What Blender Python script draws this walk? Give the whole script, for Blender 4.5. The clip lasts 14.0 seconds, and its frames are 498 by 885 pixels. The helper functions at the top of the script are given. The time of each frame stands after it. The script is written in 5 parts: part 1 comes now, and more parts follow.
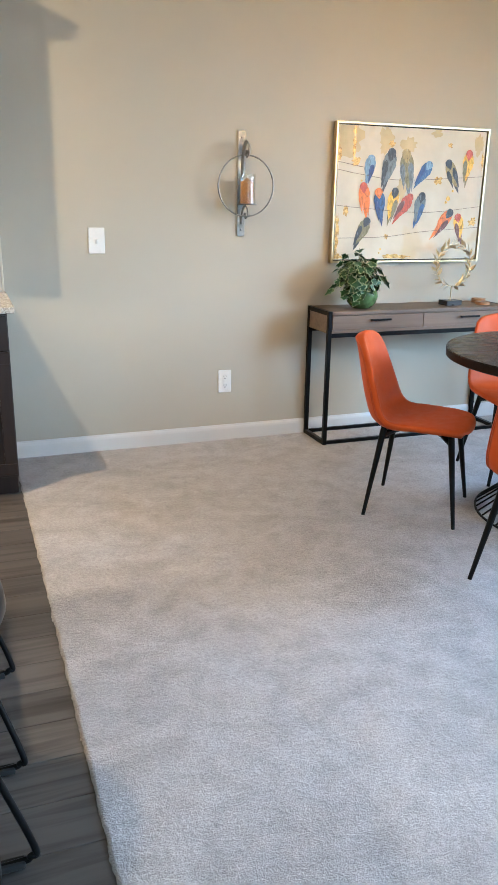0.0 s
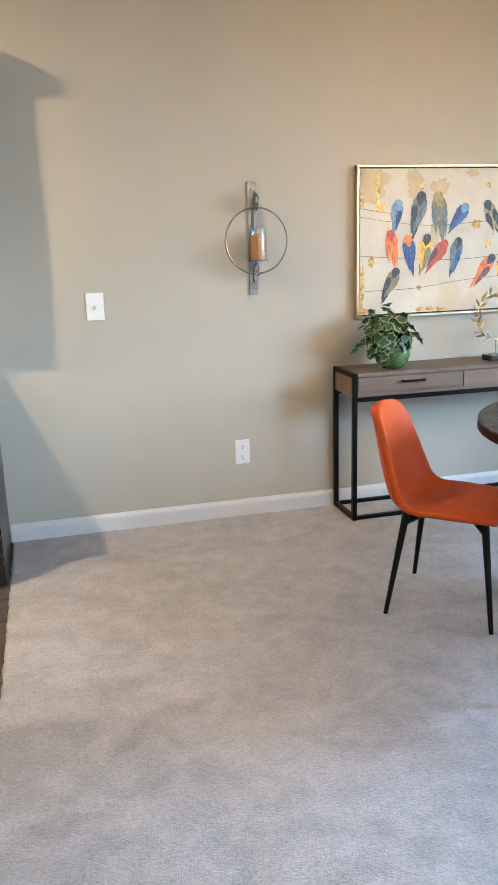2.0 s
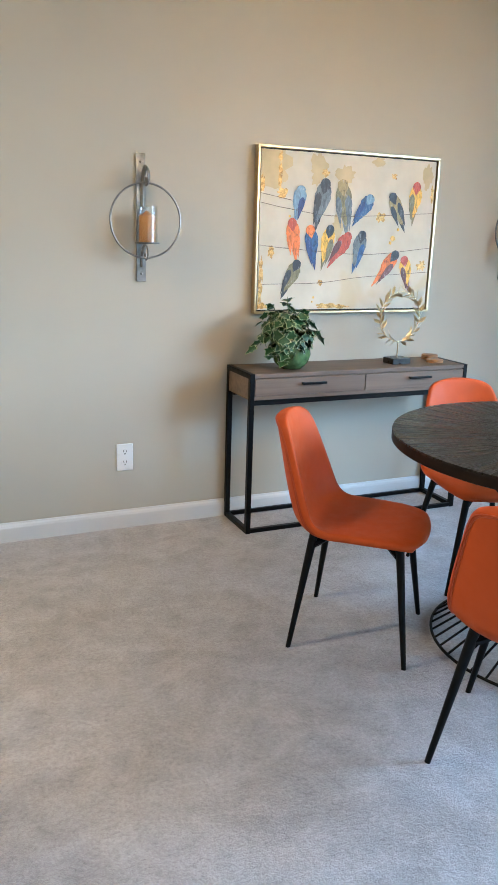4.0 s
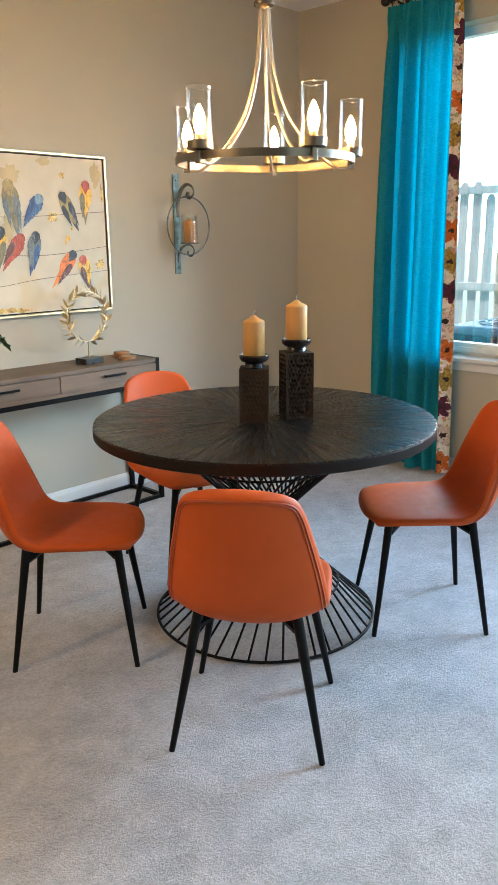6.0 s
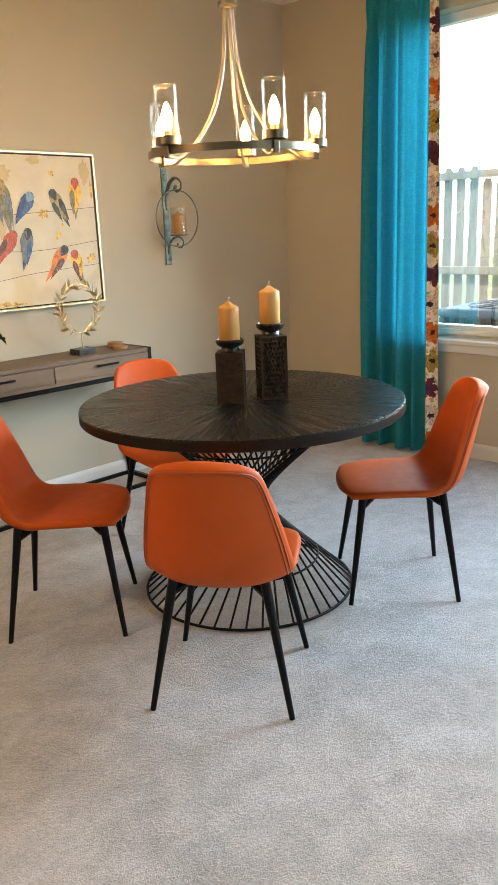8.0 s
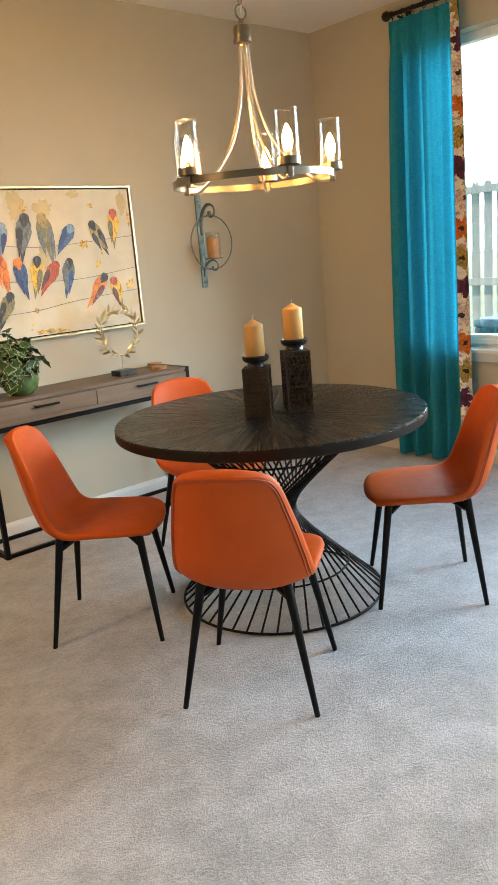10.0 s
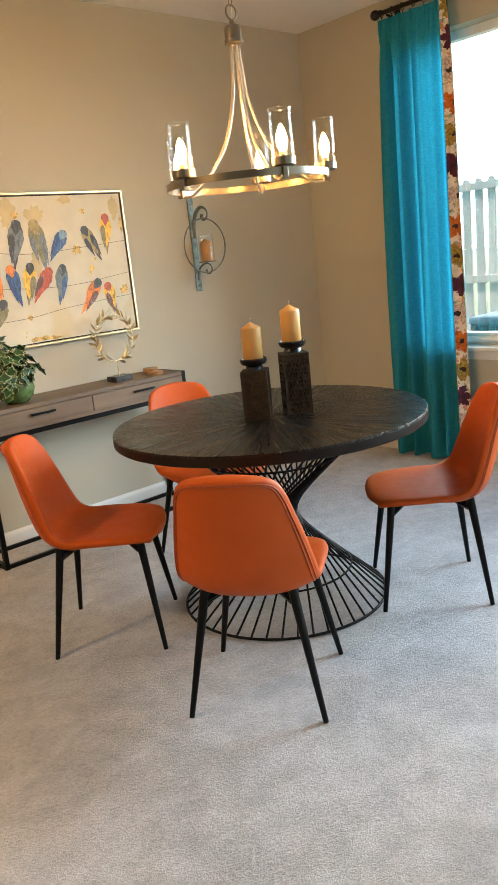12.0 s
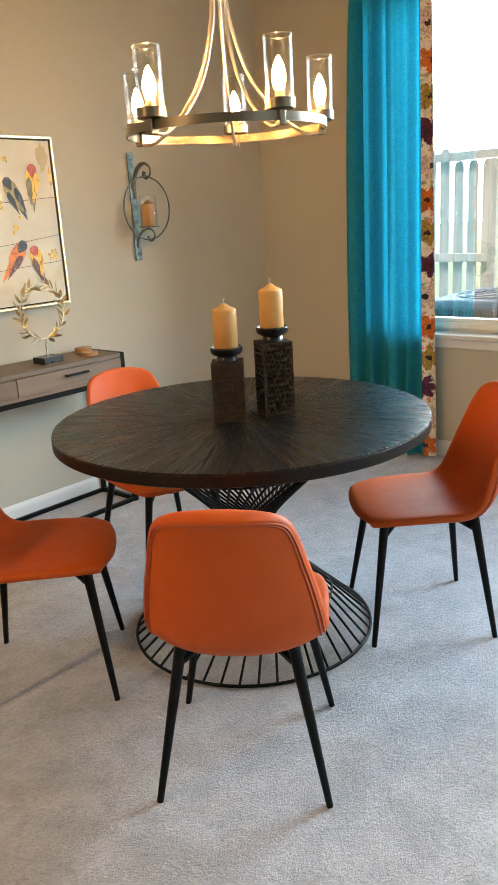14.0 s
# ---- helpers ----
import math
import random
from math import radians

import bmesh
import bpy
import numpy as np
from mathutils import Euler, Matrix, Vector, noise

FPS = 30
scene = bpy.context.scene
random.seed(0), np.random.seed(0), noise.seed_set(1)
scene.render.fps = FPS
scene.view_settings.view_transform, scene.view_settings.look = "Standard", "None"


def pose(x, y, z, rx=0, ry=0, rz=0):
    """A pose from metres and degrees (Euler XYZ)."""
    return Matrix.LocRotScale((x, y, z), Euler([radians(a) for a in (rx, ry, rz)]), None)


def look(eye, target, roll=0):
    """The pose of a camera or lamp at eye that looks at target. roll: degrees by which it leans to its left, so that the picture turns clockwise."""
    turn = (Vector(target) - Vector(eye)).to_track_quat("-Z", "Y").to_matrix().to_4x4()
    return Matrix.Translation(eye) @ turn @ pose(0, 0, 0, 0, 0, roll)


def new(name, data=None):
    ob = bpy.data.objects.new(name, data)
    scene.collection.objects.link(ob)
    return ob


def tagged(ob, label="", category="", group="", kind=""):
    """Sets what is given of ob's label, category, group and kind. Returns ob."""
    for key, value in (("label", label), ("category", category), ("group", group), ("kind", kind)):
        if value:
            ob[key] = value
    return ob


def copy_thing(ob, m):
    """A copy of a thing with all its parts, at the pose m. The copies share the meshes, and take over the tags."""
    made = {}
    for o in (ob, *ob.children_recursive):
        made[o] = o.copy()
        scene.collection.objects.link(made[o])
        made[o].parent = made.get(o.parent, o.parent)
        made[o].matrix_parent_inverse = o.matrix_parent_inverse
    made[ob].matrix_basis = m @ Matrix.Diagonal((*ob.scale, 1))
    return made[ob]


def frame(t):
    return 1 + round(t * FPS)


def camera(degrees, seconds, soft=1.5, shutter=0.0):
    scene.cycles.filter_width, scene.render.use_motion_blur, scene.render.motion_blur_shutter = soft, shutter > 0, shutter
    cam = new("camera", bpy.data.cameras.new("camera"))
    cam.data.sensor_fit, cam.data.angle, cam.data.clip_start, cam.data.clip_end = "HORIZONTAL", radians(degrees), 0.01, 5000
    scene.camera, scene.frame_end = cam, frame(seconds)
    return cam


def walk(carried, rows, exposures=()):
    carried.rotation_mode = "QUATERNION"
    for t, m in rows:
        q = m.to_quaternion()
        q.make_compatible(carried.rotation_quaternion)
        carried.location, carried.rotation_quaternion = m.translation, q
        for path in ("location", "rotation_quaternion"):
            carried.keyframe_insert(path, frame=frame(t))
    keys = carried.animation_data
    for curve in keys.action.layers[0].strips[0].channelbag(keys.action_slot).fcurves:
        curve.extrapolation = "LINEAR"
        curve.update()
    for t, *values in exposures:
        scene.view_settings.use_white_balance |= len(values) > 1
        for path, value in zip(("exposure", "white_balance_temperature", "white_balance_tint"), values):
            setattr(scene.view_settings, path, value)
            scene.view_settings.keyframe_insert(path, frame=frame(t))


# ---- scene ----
cam = camera(35.8, 14.0)
PATH = [
    (0, (0.355, 0.271, 1.36), (1.023, 2.06, 0.763), 1.0),
    (0.5, (0.477, 0.311, 1.378), (1.091, 2.108, 0.75), 0.6),
    (1, (0.641, 0.342, 1.396), (1.139, 2.19, 0.815), -1.1),
    (1.5, (0.741, 0.447, 1.402), (1.23, 2.315, 0.879), -1.0),
    (2, (0.803, 0.602, 1.414), (1.287, 2.479, 0.921), -1.7),
    (2.2, (0.847, 0.643, 1.425), (1.324, 2.52, 0.926), -1.6),
    (4.3, (0.862, 1.036, 1.389), (1.785, 2.729, 0.857), 2.4),
    (4.5, (0.868, 1.047, 1.388), (1.891, 2.679, 0.85), 2.6),
    (5, (0.877, 1.04, 1.391), (2.06, 2.562, 0.859), 1.9),
    (5.5, (0.892, 1.026, 1.39), (2.209, 2.443, 0.884), -0.2),
    (6, (0.888, 1.007, 1.384), (2.284, 2.345, 0.873), -0.6),
    (6.5, (0.884, 0.997, 1.372), (2.302, 2.303, 0.842), -1.2),
    (7, (0.899, 0.99, 1.37), (2.328, 2.276, 0.819), -2.9),
    (7.5, (0.896, 0.951, 1.376), (2.325, 2.243, 0.838), -3.8),
    (8, (0.879, 0.805, 1.374), (2.241, 2.17, 0.844), -2.3),
    (8.2, (0.871, 0.757, 1.381), (2.189, 2.168, 0.861), -1.9),
    (10.5, (0.865, 0.639, 1.37), (2.139, 2.113, 0.919), -5.4),
    (11, (0.869, 0.636, 1.371), (2.15, 2.109, 0.938), -6.2),
    (11.5, (0.865, 0.68, 1.367), (2.157, 2.136, 0.907), -4.3),
    (12, (0.87, 0.677, 1.371), (2.151, 2.139, 0.903), -6.0),
    (12.5, (0.876, 0.723, 1.372), (2.147, 2.193, 0.9), -7.6),
    (13, (0.916, 0.848, 1.377), (2.221, 2.275, 0.865), -6.0),
    (13.5, (0.961, 1.006, 1.367), (2.301, 2.375, 0.793), -3.9),
    (14, (1.076, 1.192, 1.377), (2.505, 2.476, 0.819), -3.4),
]
EXPOSURES = [(0, 1.58, 5350, 7), (2.2, 1.56, 5350, 8), (4.3, 1.45, 5100, 5), (5.5, 1.40, 5650, 6), (7.0, 1.37, 6950, 9), (8.2, 1.37, 7150, 9), (10.5, 1.37, 7100, 9), (13.0, 1.37, 7200, 9), (14, 1.41, 6850, 8)]
walk(cam, [(t, look(eye, target, roll)) for t, eye, target, roll in PATH], EXPOSURES)
SKY, DAY_WINDOW, DAY_FILL_RIGHT, DAY_FILL_REAR, DOWN, BULB, TWIST, BACKDROP_GLOW = 0.15, 18.0, 7.0, 3.0, 20.0, 175.0, 158.0, 9.5

# ---- world, sun, large lights ----
world = bpy.data.worlds.new("sky")
scene.world = world
world.use_nodes = True
wn = world.node_tree.nodes
sky = wn.new("ShaderNodeTexSky")
sky.sky_type, sky.sun_disc = "NISHITA", False
sky.sun_elevation, sky.sun_rotation = radians(53.9), radians(-31)
world.node_tree.links.new(sky.outputs[0], wn["Background"].inputs[0])
wn["Background"].inputs[1].default_value = SKY

sun = new("sun", bpy.data.lights.new("sun", "SUN"))
sun.data.energy, sun.data.angle, sun.data.color = 4.0, radians(0.5), (1.0, 0.95, 0.87)
sun.matrix_world = look((-3, 5, 8), (0, 0, 0))


def area_lamp(name, m, sx, sy, watts, colour, shape="RECTANGLE", spread=180):
    d = bpy.data.lights.new(name, "AREA")
    d.shape, d.size, d.size_y, d.energy, d.color, d.spread = shape, sx, sy, watts, colour, radians(spread)
    ob = new(name, d)
    ob.matrix_world = m
    return ob


DAY, WARM = (0.46, 0.71, 1.0), (1.0, 0.67, 0.34)
# stand-in daylight at the window beside the table, plus two fills behind the walk
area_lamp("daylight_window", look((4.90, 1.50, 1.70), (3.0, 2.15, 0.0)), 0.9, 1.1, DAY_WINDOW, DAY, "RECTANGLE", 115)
# both openings of the living area are unseen and assumed; these fill the carpet
area_lamp("daylight_fill_right", look((4.80, -2.2, 1.25), (2.4, -0.7, -0.7)), 2.1, 1.7, DAY_FILL_RIGHT, DAY, "RECTANGLE", 120)
area_lamp("daylight_fill_rear", look((1.6, -4.35, 1.5), (1.6, -1.0, -1.0)), 2.1, 1.3, DAY_FILL_REAR, DAY, "RECTANGLE", 120)
# kitchen ceiling downlights
for lx, ly in ((-0.30, 3.28), (-1.8, 3.28)):
    area_lamp("kitchen_downlight", look((lx, ly, 2.735), (lx, ly, 0)), 0.09, 0.09, DOWN, WARM, "DISK")


# ---- materials ----
def material(name, colour, rough=0.5, metal=0.0, spec=0.5):
    m = bpy.data.materials.new(name)
    m.use_nodes = True
    b = m.node_tree.nodes["Principled BSDF"]
    b.inputs["Base Color"].default_value = (*colour, 1)
    b.inputs["Roughness"].default_value = rough
    b.inputs["Metallic"].default_value = metal
    b.inputs["Specular IOR Level"].default_value = spec
    return m


class Nodes:
    """Short hand for building node trees."""

    def __init__(self, m):
        self.t = m.node_tree
        self.bsdf = self.t.nodes["Principled BSDF"]
        self.out = self.t.nodes["Material Output"]

    def add(self, kind, **props):
        n = self.t.nodes.new(kind)
        for k, v in props.items():
            if k in ("operation", "blend_type", "data_type", "feature", "distance", "gradient_type", "wave_type", "bands_direction"):
                setattr(n, k, v)
            else:
                n.inputs[k].default_value = v
        return n

    def link(self, a, b):
        self.t.links.new(a, b)

    def coords(self, scale=(1, 1, 1), kind="Object"):
        tc, mp = self.add("ShaderNodeTexCoord"), self.add("ShaderNodeMapping")
        mp.inputs["Scale"].default_value = scale
        self.link(tc.outputs[kind], mp.inputs["Vector"])
        return mp.outputs[0]

    def noise(self, vec, scale, detail=3.0, rough=0.55, distortion=0.0):
        n = self.add("ShaderNodeTexNoise", Scale=scale, Detail=detail, Roughness=rough, Distortion=distortion)
        self.link(vec, n.inputs["Vector"])
        return n.outputs["Fac"]

    def ramp(self, fac, stops, constant=False):
        n = self.add("ShaderNodeValToRGB")
        if constant:
            n.color_ramp.interpolation = "CONSTANT"
        while len(n.color_ramp.elements) < len(stops):
            n.color_ramp.elements.new(0.5)
        for e, (p, c) in zip(n.color_ramp.elements, stops):
            e.position, e.color = p, (*c, 1)
        self.link(fac, n.inputs["Fac"])
        return n.outputs["Color"]

    def mix(self, fac, a, b, blend="MIX"):
        n = self.add("ShaderNodeMix", data_type="RGBA", blend_type=blend)
        for v, i in ((fac, 0), (a, 6), (b, 7)):
            if isinstance(v, (float, int)):
                n.inputs[i].default_value = v
            elif isinstance(v, tuple):
                n.inputs[i].default_value = (*v, 1)
            else:
                self.link(v, n.inputs[i])
        return n.outputs[2]

    def math(self, op, a, b=0.0):
        n = self.add("ShaderNodeMath", operation=op)
        for i, v in enumerate((a, b)):
            if isinstance(v, (float, int)):
                n.inputs[i].default_value = v
            else:
                self.link(v, n.inputs[i])
        return n.outputs[0]

    def colour(self, c):
        self.link(c, self.bsdf.inputs["Base Color"])

    def rough(self, c):
        self.link(c, self.bsdf.inputs["Roughness"])

    def bump(self, height, strength, dist):
        n = self.add("ShaderNodeBump", Strength=strength, Distance=dist)
        self.link(height, n.inputs["Height"])
        self.link(n.outputs[0], self.bsdf.inputs["Normal"])
        return n


def scaled(c, k):
    return tuple(min(1.0, v * k) for v in c)


def varied(name, colour, rough=0.5, metal=0.0, scale=6.0, spread=0.12, bump=0.1, grain=220.0, dist=0.001, spec=0.5):
    """Paint, plastic, leather, metal: slow tone changes and a fine relief."""
    m = material(name, colour, rough, metal, spec)
    n = Nodes(m)
    co = n.coords()
    n.colour(n.ramp(n.noise(co, scale, 4), [(0.3, scaled(colour, 1 - spread)), (0.7, scaled(colour, 1 + spread))]))
    f = n.noise(co, grain, 2)
    n.bump(f, bump, dist)
    r = n.ramp(n.noise(co, scale * 3, 3), [(0.3, (max(0.02, rough - 0.06),) * 3), (0.7, (min(1, rough + 0.06),) * 3)])
    n.rough(r)
    return m


def wood_material(name, dark, light, along=0, rough=0.5, scale=1.0, bump=0.12):
    m = material(name, light, rough)
    n = Nodes(m)
    s = [28.0 * scale, 28.0 * scale, 28.0 * scale]
    s[along] = 1.6 * scale
    info = n.add("ShaderNodeObjectInfo")
    tc, add, mp = n.add("ShaderNodeTexCoord"), n.add("ShaderNodeVectorMath", operation="ADD"), n.add("ShaderNodeMapping")
    mul = n.add("ShaderNodeVectorMath", operation="SCALE")
    n.link(info.outputs["Random"], mul.inputs["Scale"])
    mul.inputs[0].default_value = (7.0, 5.0, 3.0)
    n.link(tc.outputs["Object"], add.inputs[0])
    n.link(mul.outputs[0], add.inputs[1])
    n.link(add.outputs[0], mp.inputs[0])
    mp.inputs["Scale"].default_value = s
    g = n.noise(mp.outputs[0], 1.0, 6, 0.62, 0.8)
    big = n.noise(add.outputs[0], 2.2, 2)
    base = n.ramp(g, [(0.28, dark), (0.55, light), (0.78, scaled(light, 1.22))])
    tone = n.ramp(info.outputs["Random"], [(0.0, (0.78, 0.78, 0.8)), (1.0, (1.12, 1.1, 1.08))])
    base = n.mix(1.0, base, tone, "MULTIPLY")
    n.colour(n.mix(0.35, base, n.ramp(big, [(0.3, dark), (0.75, light)])))
    n.bump(g, bump, 0.002)
    return m


def carpet_material():
    m = material("carpet", (0.5, 0.47, 0.44), 0.95, spec=0.1)
    n = Nodes(m)
    co = n.coords()
    big = n.noise(co, 1.3, 4, 0.6)
    mid = n.noise(co, 11.0, 5, 0.7, 0.3)
    pile = n.noise(co, 80.0, 4, 0.75)
    fine = n.noise(co, 260.0, 2, 0.7)
    c = n.ramp(pile, [(0.34, (0.38, 0.366, 0.375)), (0.5, (0.61, 0.59, 0.605)), (0.66, (0.78, 0.76, 0.775))])
    c = n.mix(0.5, c, n.ramp(fine, [(0.3, (0.47, 0.455, 0.465)), (0.7, (0.69, 0.67, 0.685))]))
    c = n.mix(1.0, c, n.ramp(mid, [(0.34, (0.79, 0.787, 0.783)), (0.62, (1.0, 1.0, 1.0))]), "MULTIPLY")
    c = n.mix(1.0, c, n.ramp(big, [(0.35, (0.76, 0.755, 0.75)), (0.6, (0.86, 0.855, 0.85))]), "MULTIPLY")
    brush = n.noise(n.coords((1, 1.1, 1)), 2.6, 6, 0.62, 1.4)
    c = n.mix(1.0, c, n.ramp(brush, [(0.40, (0.87, 0.866, 0.862)), (0.54, (1.0, 1.0, 1.0)), (0.75, (1.06, 1.06, 1.06))]), "MULTIPLY")
    n.colour(c)
    h = n.math("ADD", n.math("MULTIPLY", pile, 1.0), n.math("ADD", n.math("MULTIPLY", fine, 0.5), n.math("MULTIPLY", mid, 0.8)))
    n.bump(h, 0.9, 0.008)
    n.bsdf.inputs["Sheen Weight"].default_value = 0.25
    n.bsdf.inputs["Sheen Roughness"].default_value = 0.6
    return m


def wall_material(name, colour):
    m = material(name, colour, 0.75, spec=0.25)
    n = Nodes(m)
    co = n.coords()
    n.colour(n.ramp(n.noise(co, 0.9, 4), [(0.3, scaled(colour, 0.95)), (0.7, scaled(colour, 1.04))]))
    h = n.math("ADD", n.noise(co, 180.0, 3), n.math("MULTIPLY", n.noise(co, 14.0, 3), 0.8))
    n.bump(h, 0.12, 0.002)
    return m


def sunburst_material():
    """Dark stained wood, brushed in rays from the centre."""
    m = material("sunburst_wood", (0.02, 0.015, 0.012), 0.38, 0.0, 0.30)
    n = Nodes(m)
    tc, sep, cmb = n.add("ShaderNodeTexCoord"), n.add("ShaderNodeSeparateXYZ"), n.add("ShaderNodeCombineXYZ")
    n.link(tc.outputs["Object"], sep.inputs[0])
    ang = n.math("ARCTAN2", sep.outputs[1], sep.outputs[0])
    rad = n.math("SQRT", n.math("ADD", n.math("MULTIPLY", sep.outputs[0], sep.outputs[0]), n.math("MULTIPLY", sep.outputs[1], sep.outputs[1])))
    n.link(n.math("MULTIPLY", ang, 15.0), cmb.inputs[0])
    n.link(n.math("MULTIPLY", rad, 1.8), cmb.inputs[1])
    ray = n.noise(cmb.outputs[0], 1.6, 5, 0.65, 0.15)
    cm2 = n.add("ShaderNodeCombineXYZ")
    n.link(n.math("MULTIPLY", ang, 60.0), cm2.inputs[0])
    n.link(n.math("MULTIPLY", rad, 5.0), cm2.inputs[1])
    fine = n.noise(cm2.outputs[0], 1.0, 3, 0.6)
    n.colour(n.ramp(ray, [(0.3, (0.0025, 0.0018, 0.0014)), (0.52, (0.0075, 0.0054, 0.004)), (0.75, (0.028, 0.020, 0.014))]))
    n.rough(n.ramp(ray, [(0.3, (0.36, 0.36, 0.36)), (0.7, (0.20, 0.20, 0.20))]))
    n.bump(n.math("ADD", ray, n.math("MULTIPLY", fine, 0.35)), 0.65, 0.006)
    return m


def floral_material():
    """Printed blossoms in orange, plum, ochre and pink on cream linen."""
    m = material("floral_print", (0.7, 0.62, 0.5), 0.85)
    n = Nodes(m)
    co = n.coords((1, 1, 1))
    wob = n.add("ShaderNodeTexNoise", Scale=70.0, Detail=2.0)
    n.link(co, wob.inputs["Vector"])
    off = n.add("ShaderNodeVectorMath", operation="SCALE", Scale=0.03)
    sub = n.add("ShaderNodeVectorMath", operation="SUBTRACT")
    n.link(wob.outputs["Color"], sub.inputs[0])
    sub.inputs[1].default_value = (0.5, 0.5, 0.5)
    n.link(sub.outputs[0], off.inputs[0])
    add = n.add("ShaderNodeVectorMath", operation="ADD")
    n.link(co, add.inputs[0])
    n.link(off.outputs[0], add.inputs[1])
    flat = n.add("ShaderNodeMapping")
    flat.inputs["Scale"].default_value = (0.0, 1.0, 1.0)
    n.link(add.outputs[0], flat.inputs[0])

    def layer(scale, keep, stops, under):
        v = n.add("ShaderNodeTexVoronoi", Scale=scale, Randomness=0.8)
        n.link(flat.outputs[0], v.inputs["Vector"])
        sep = n.add("ShaderNodeSeparateColor")
        n.link(v.outputs["Color"], sep.inputs[0])
        col = n.ramp(sep.outputs[0], stops, True)
        d = v.outputs["Distance"]
        mask = n.math("LESS_THAN", d, keep)
        c = n.mix(mask, under, col)
        core = n.math("MULTIPLY", n.math("LESS_THAN", d, keep * 0.22), n.math("GREATER_THAN", sep.outputs[1], 0.4))
        return n.mix(core, c, (0.03, 0.015, 0.02))

    cream = n.ramp(n.noise(co, 40.0, 3), [(0.3, (0.60, 0.55, 0.46)), (0.7, (0.78, 0.73, 0.64))])
    small = layer(40.0, 0.44, [(0.0, (0.30, 0.36, 0.28)), (0.2, (0.60, 0.24, 0.20)), (0.4, (0.62, 0.57, 0.47)), (0.66, (0.30, 0.30, 0.27)), (0.82, (0.45, 0.30, 0.08))], cream)
    # large blossoms one above another: orange, ochre, plum, pale pink
    sep = n.add("ShaderNodeSeparateXYZ")
    n.link(add.outputs[0], sep.inputs[0])
    run = n.math("MULTIPLY", sep.outputs[2], 6.0)
    idx = n.math("MULTIPLY", n.math("FRACT", n.math("MULTIPLY", n.math("FLOOR", run), 0.25)), 1.0)
    dz = n.math("MULTIPLY", n.math("SUBTRACT", n.math("FRACT", run), 0.5), 1.0 / 6.0)
    sway = n.math("MULTIPLY", n.math("SINE", n.math("MULTIPLY", n.math("FLOOR", run), 2.3)), 0.014)
    dy = n.math("ADD", n.math("SUBTRACT", sep.outputs[1], 3.245), sway)
    rad = n.math("SQRT", n.math("ADD", n.math("MULTIPLY", dy, dy), n.math("MULTIPLY", dz, dz)))
    ang = n.math("ARCTAN2", dz, dy)
    petal = n.math("ABSOLUTE", n.math("SINE", n.math("ADD", n.math("MULTIPLY", ang, 3.0), n.math("FLOOR", run))))
    reach = n.math("ADD", 0.036, n.math("MULTIPLY", petal, 0.034))
    inside = n.math("LESS_THAN", rad, reach)
    hue = n.ramp(idx, [(0.0, (0.58, 0.15, 0.02)), (0.2, (0.62, 0.50, 0.44)), (0.45, (0.085, 0.012, 0.045)), (0.7, (0.36, 0.25, 0.055))], True)
    streak = n.ramp(n.noise(co, 90.0, 3, 0.6), [(0.35, (0.45, 0.45, 0.45)), (0.6, (1.1, 1.1, 1.1))])
    big = n.mix(inside, small, n.mix(1.0, hue, streak, "MULTIPLY"))
    big = n.mix(n.math("LESS_THAN", rad, 0.014), big, (0.02, 0.012, 0.014))
    n.colour(big)
    n.bump(n.noise(n.coords((1, 400, 400)), 1.0, 2), 0.2, 0.001)
    return m


def curtain_material():
    """Teal linen that lets some daylight through."""
    m = material("teal_linen", (0.005, 0.22, 0.26), 0.85, spec=0.2)
    n = Nodes(m)
    weave = n.noise(n.coords((45, 45, 420)), 1.0, 4, 0.7)
    warp = n.noise(n.coords((500, 500, 25)), 1.0, 3, 0.6)
    w = n.math("ADD", n.math("MULTIPLY", weave, 0.6), n.math("MULTIPLY", warp, 0.4))
    col = n.ramp(w, [(0.35, (0.022, 0.31, 0.38)), (0.65, (0.055, 0.46, 0.56))])
    n.colour(col)
    n.bump(w, 0.25, 0.001)
    tr = n.add("ShaderNodeBsdfTranslucent")
    n.link(n.ramp(w, [(0.35, (0.002, 0.155, 0.28)), (0.65, (0.006, 0.37, 0.60))]), tr.inputs[0])
    mx = n.add("ShaderNodeMixShader")
    mx.inputs[0].default_value = 0.60
    n.link(n.bsdf.outputs[0], mx.inputs[1])
    n.link(tr.outputs[0], mx.inputs[2])
    n.link(mx.outputs[0], n.out.inputs[0])
    return m


def clear_glass(name, tint, gloss=1.0, base=0.03, rough=0.02):
    """Thin clear glass: straight through, with a Fresnel gloss."""
    m = bpy.data.materials.new(name)
    m.use_nodes = True
    n = Nodes(m)
    tr, gl, mx, fr = (n.add("ShaderNodeBsdfTransparent"), n.add("ShaderNodeBsdfGlossy"), n.add("ShaderNodeMixShader"), n.add("ShaderNodeLayerWeight"))
    tr.inputs[0].default_value = (*tint, 1)
    gl.inputs["Roughness"].default_value = rough
    n.link(n.math("ADD", base, n.math("MULTIPLY", n.math("POWER", fr.outputs["Facing"], 3.0), 0.5 * gloss)), mx.inputs[0])
    n.link(tr.outputs[0], mx.inputs[1])
    n.link(gl.outputs[0], mx.inputs[2])
    n.link(mx.outputs[0], n.out.inputs[0])
    return m


def emitter(name, colour, strength):
    m = material(name, colour, 0.4)
    b = m.node_tree.nodes["Principled BSDF"]
    b.inputs["Emission Color"].default_value = (*colour, 1)
    b.inputs["Emission Strength"].default_value = strength
    return m


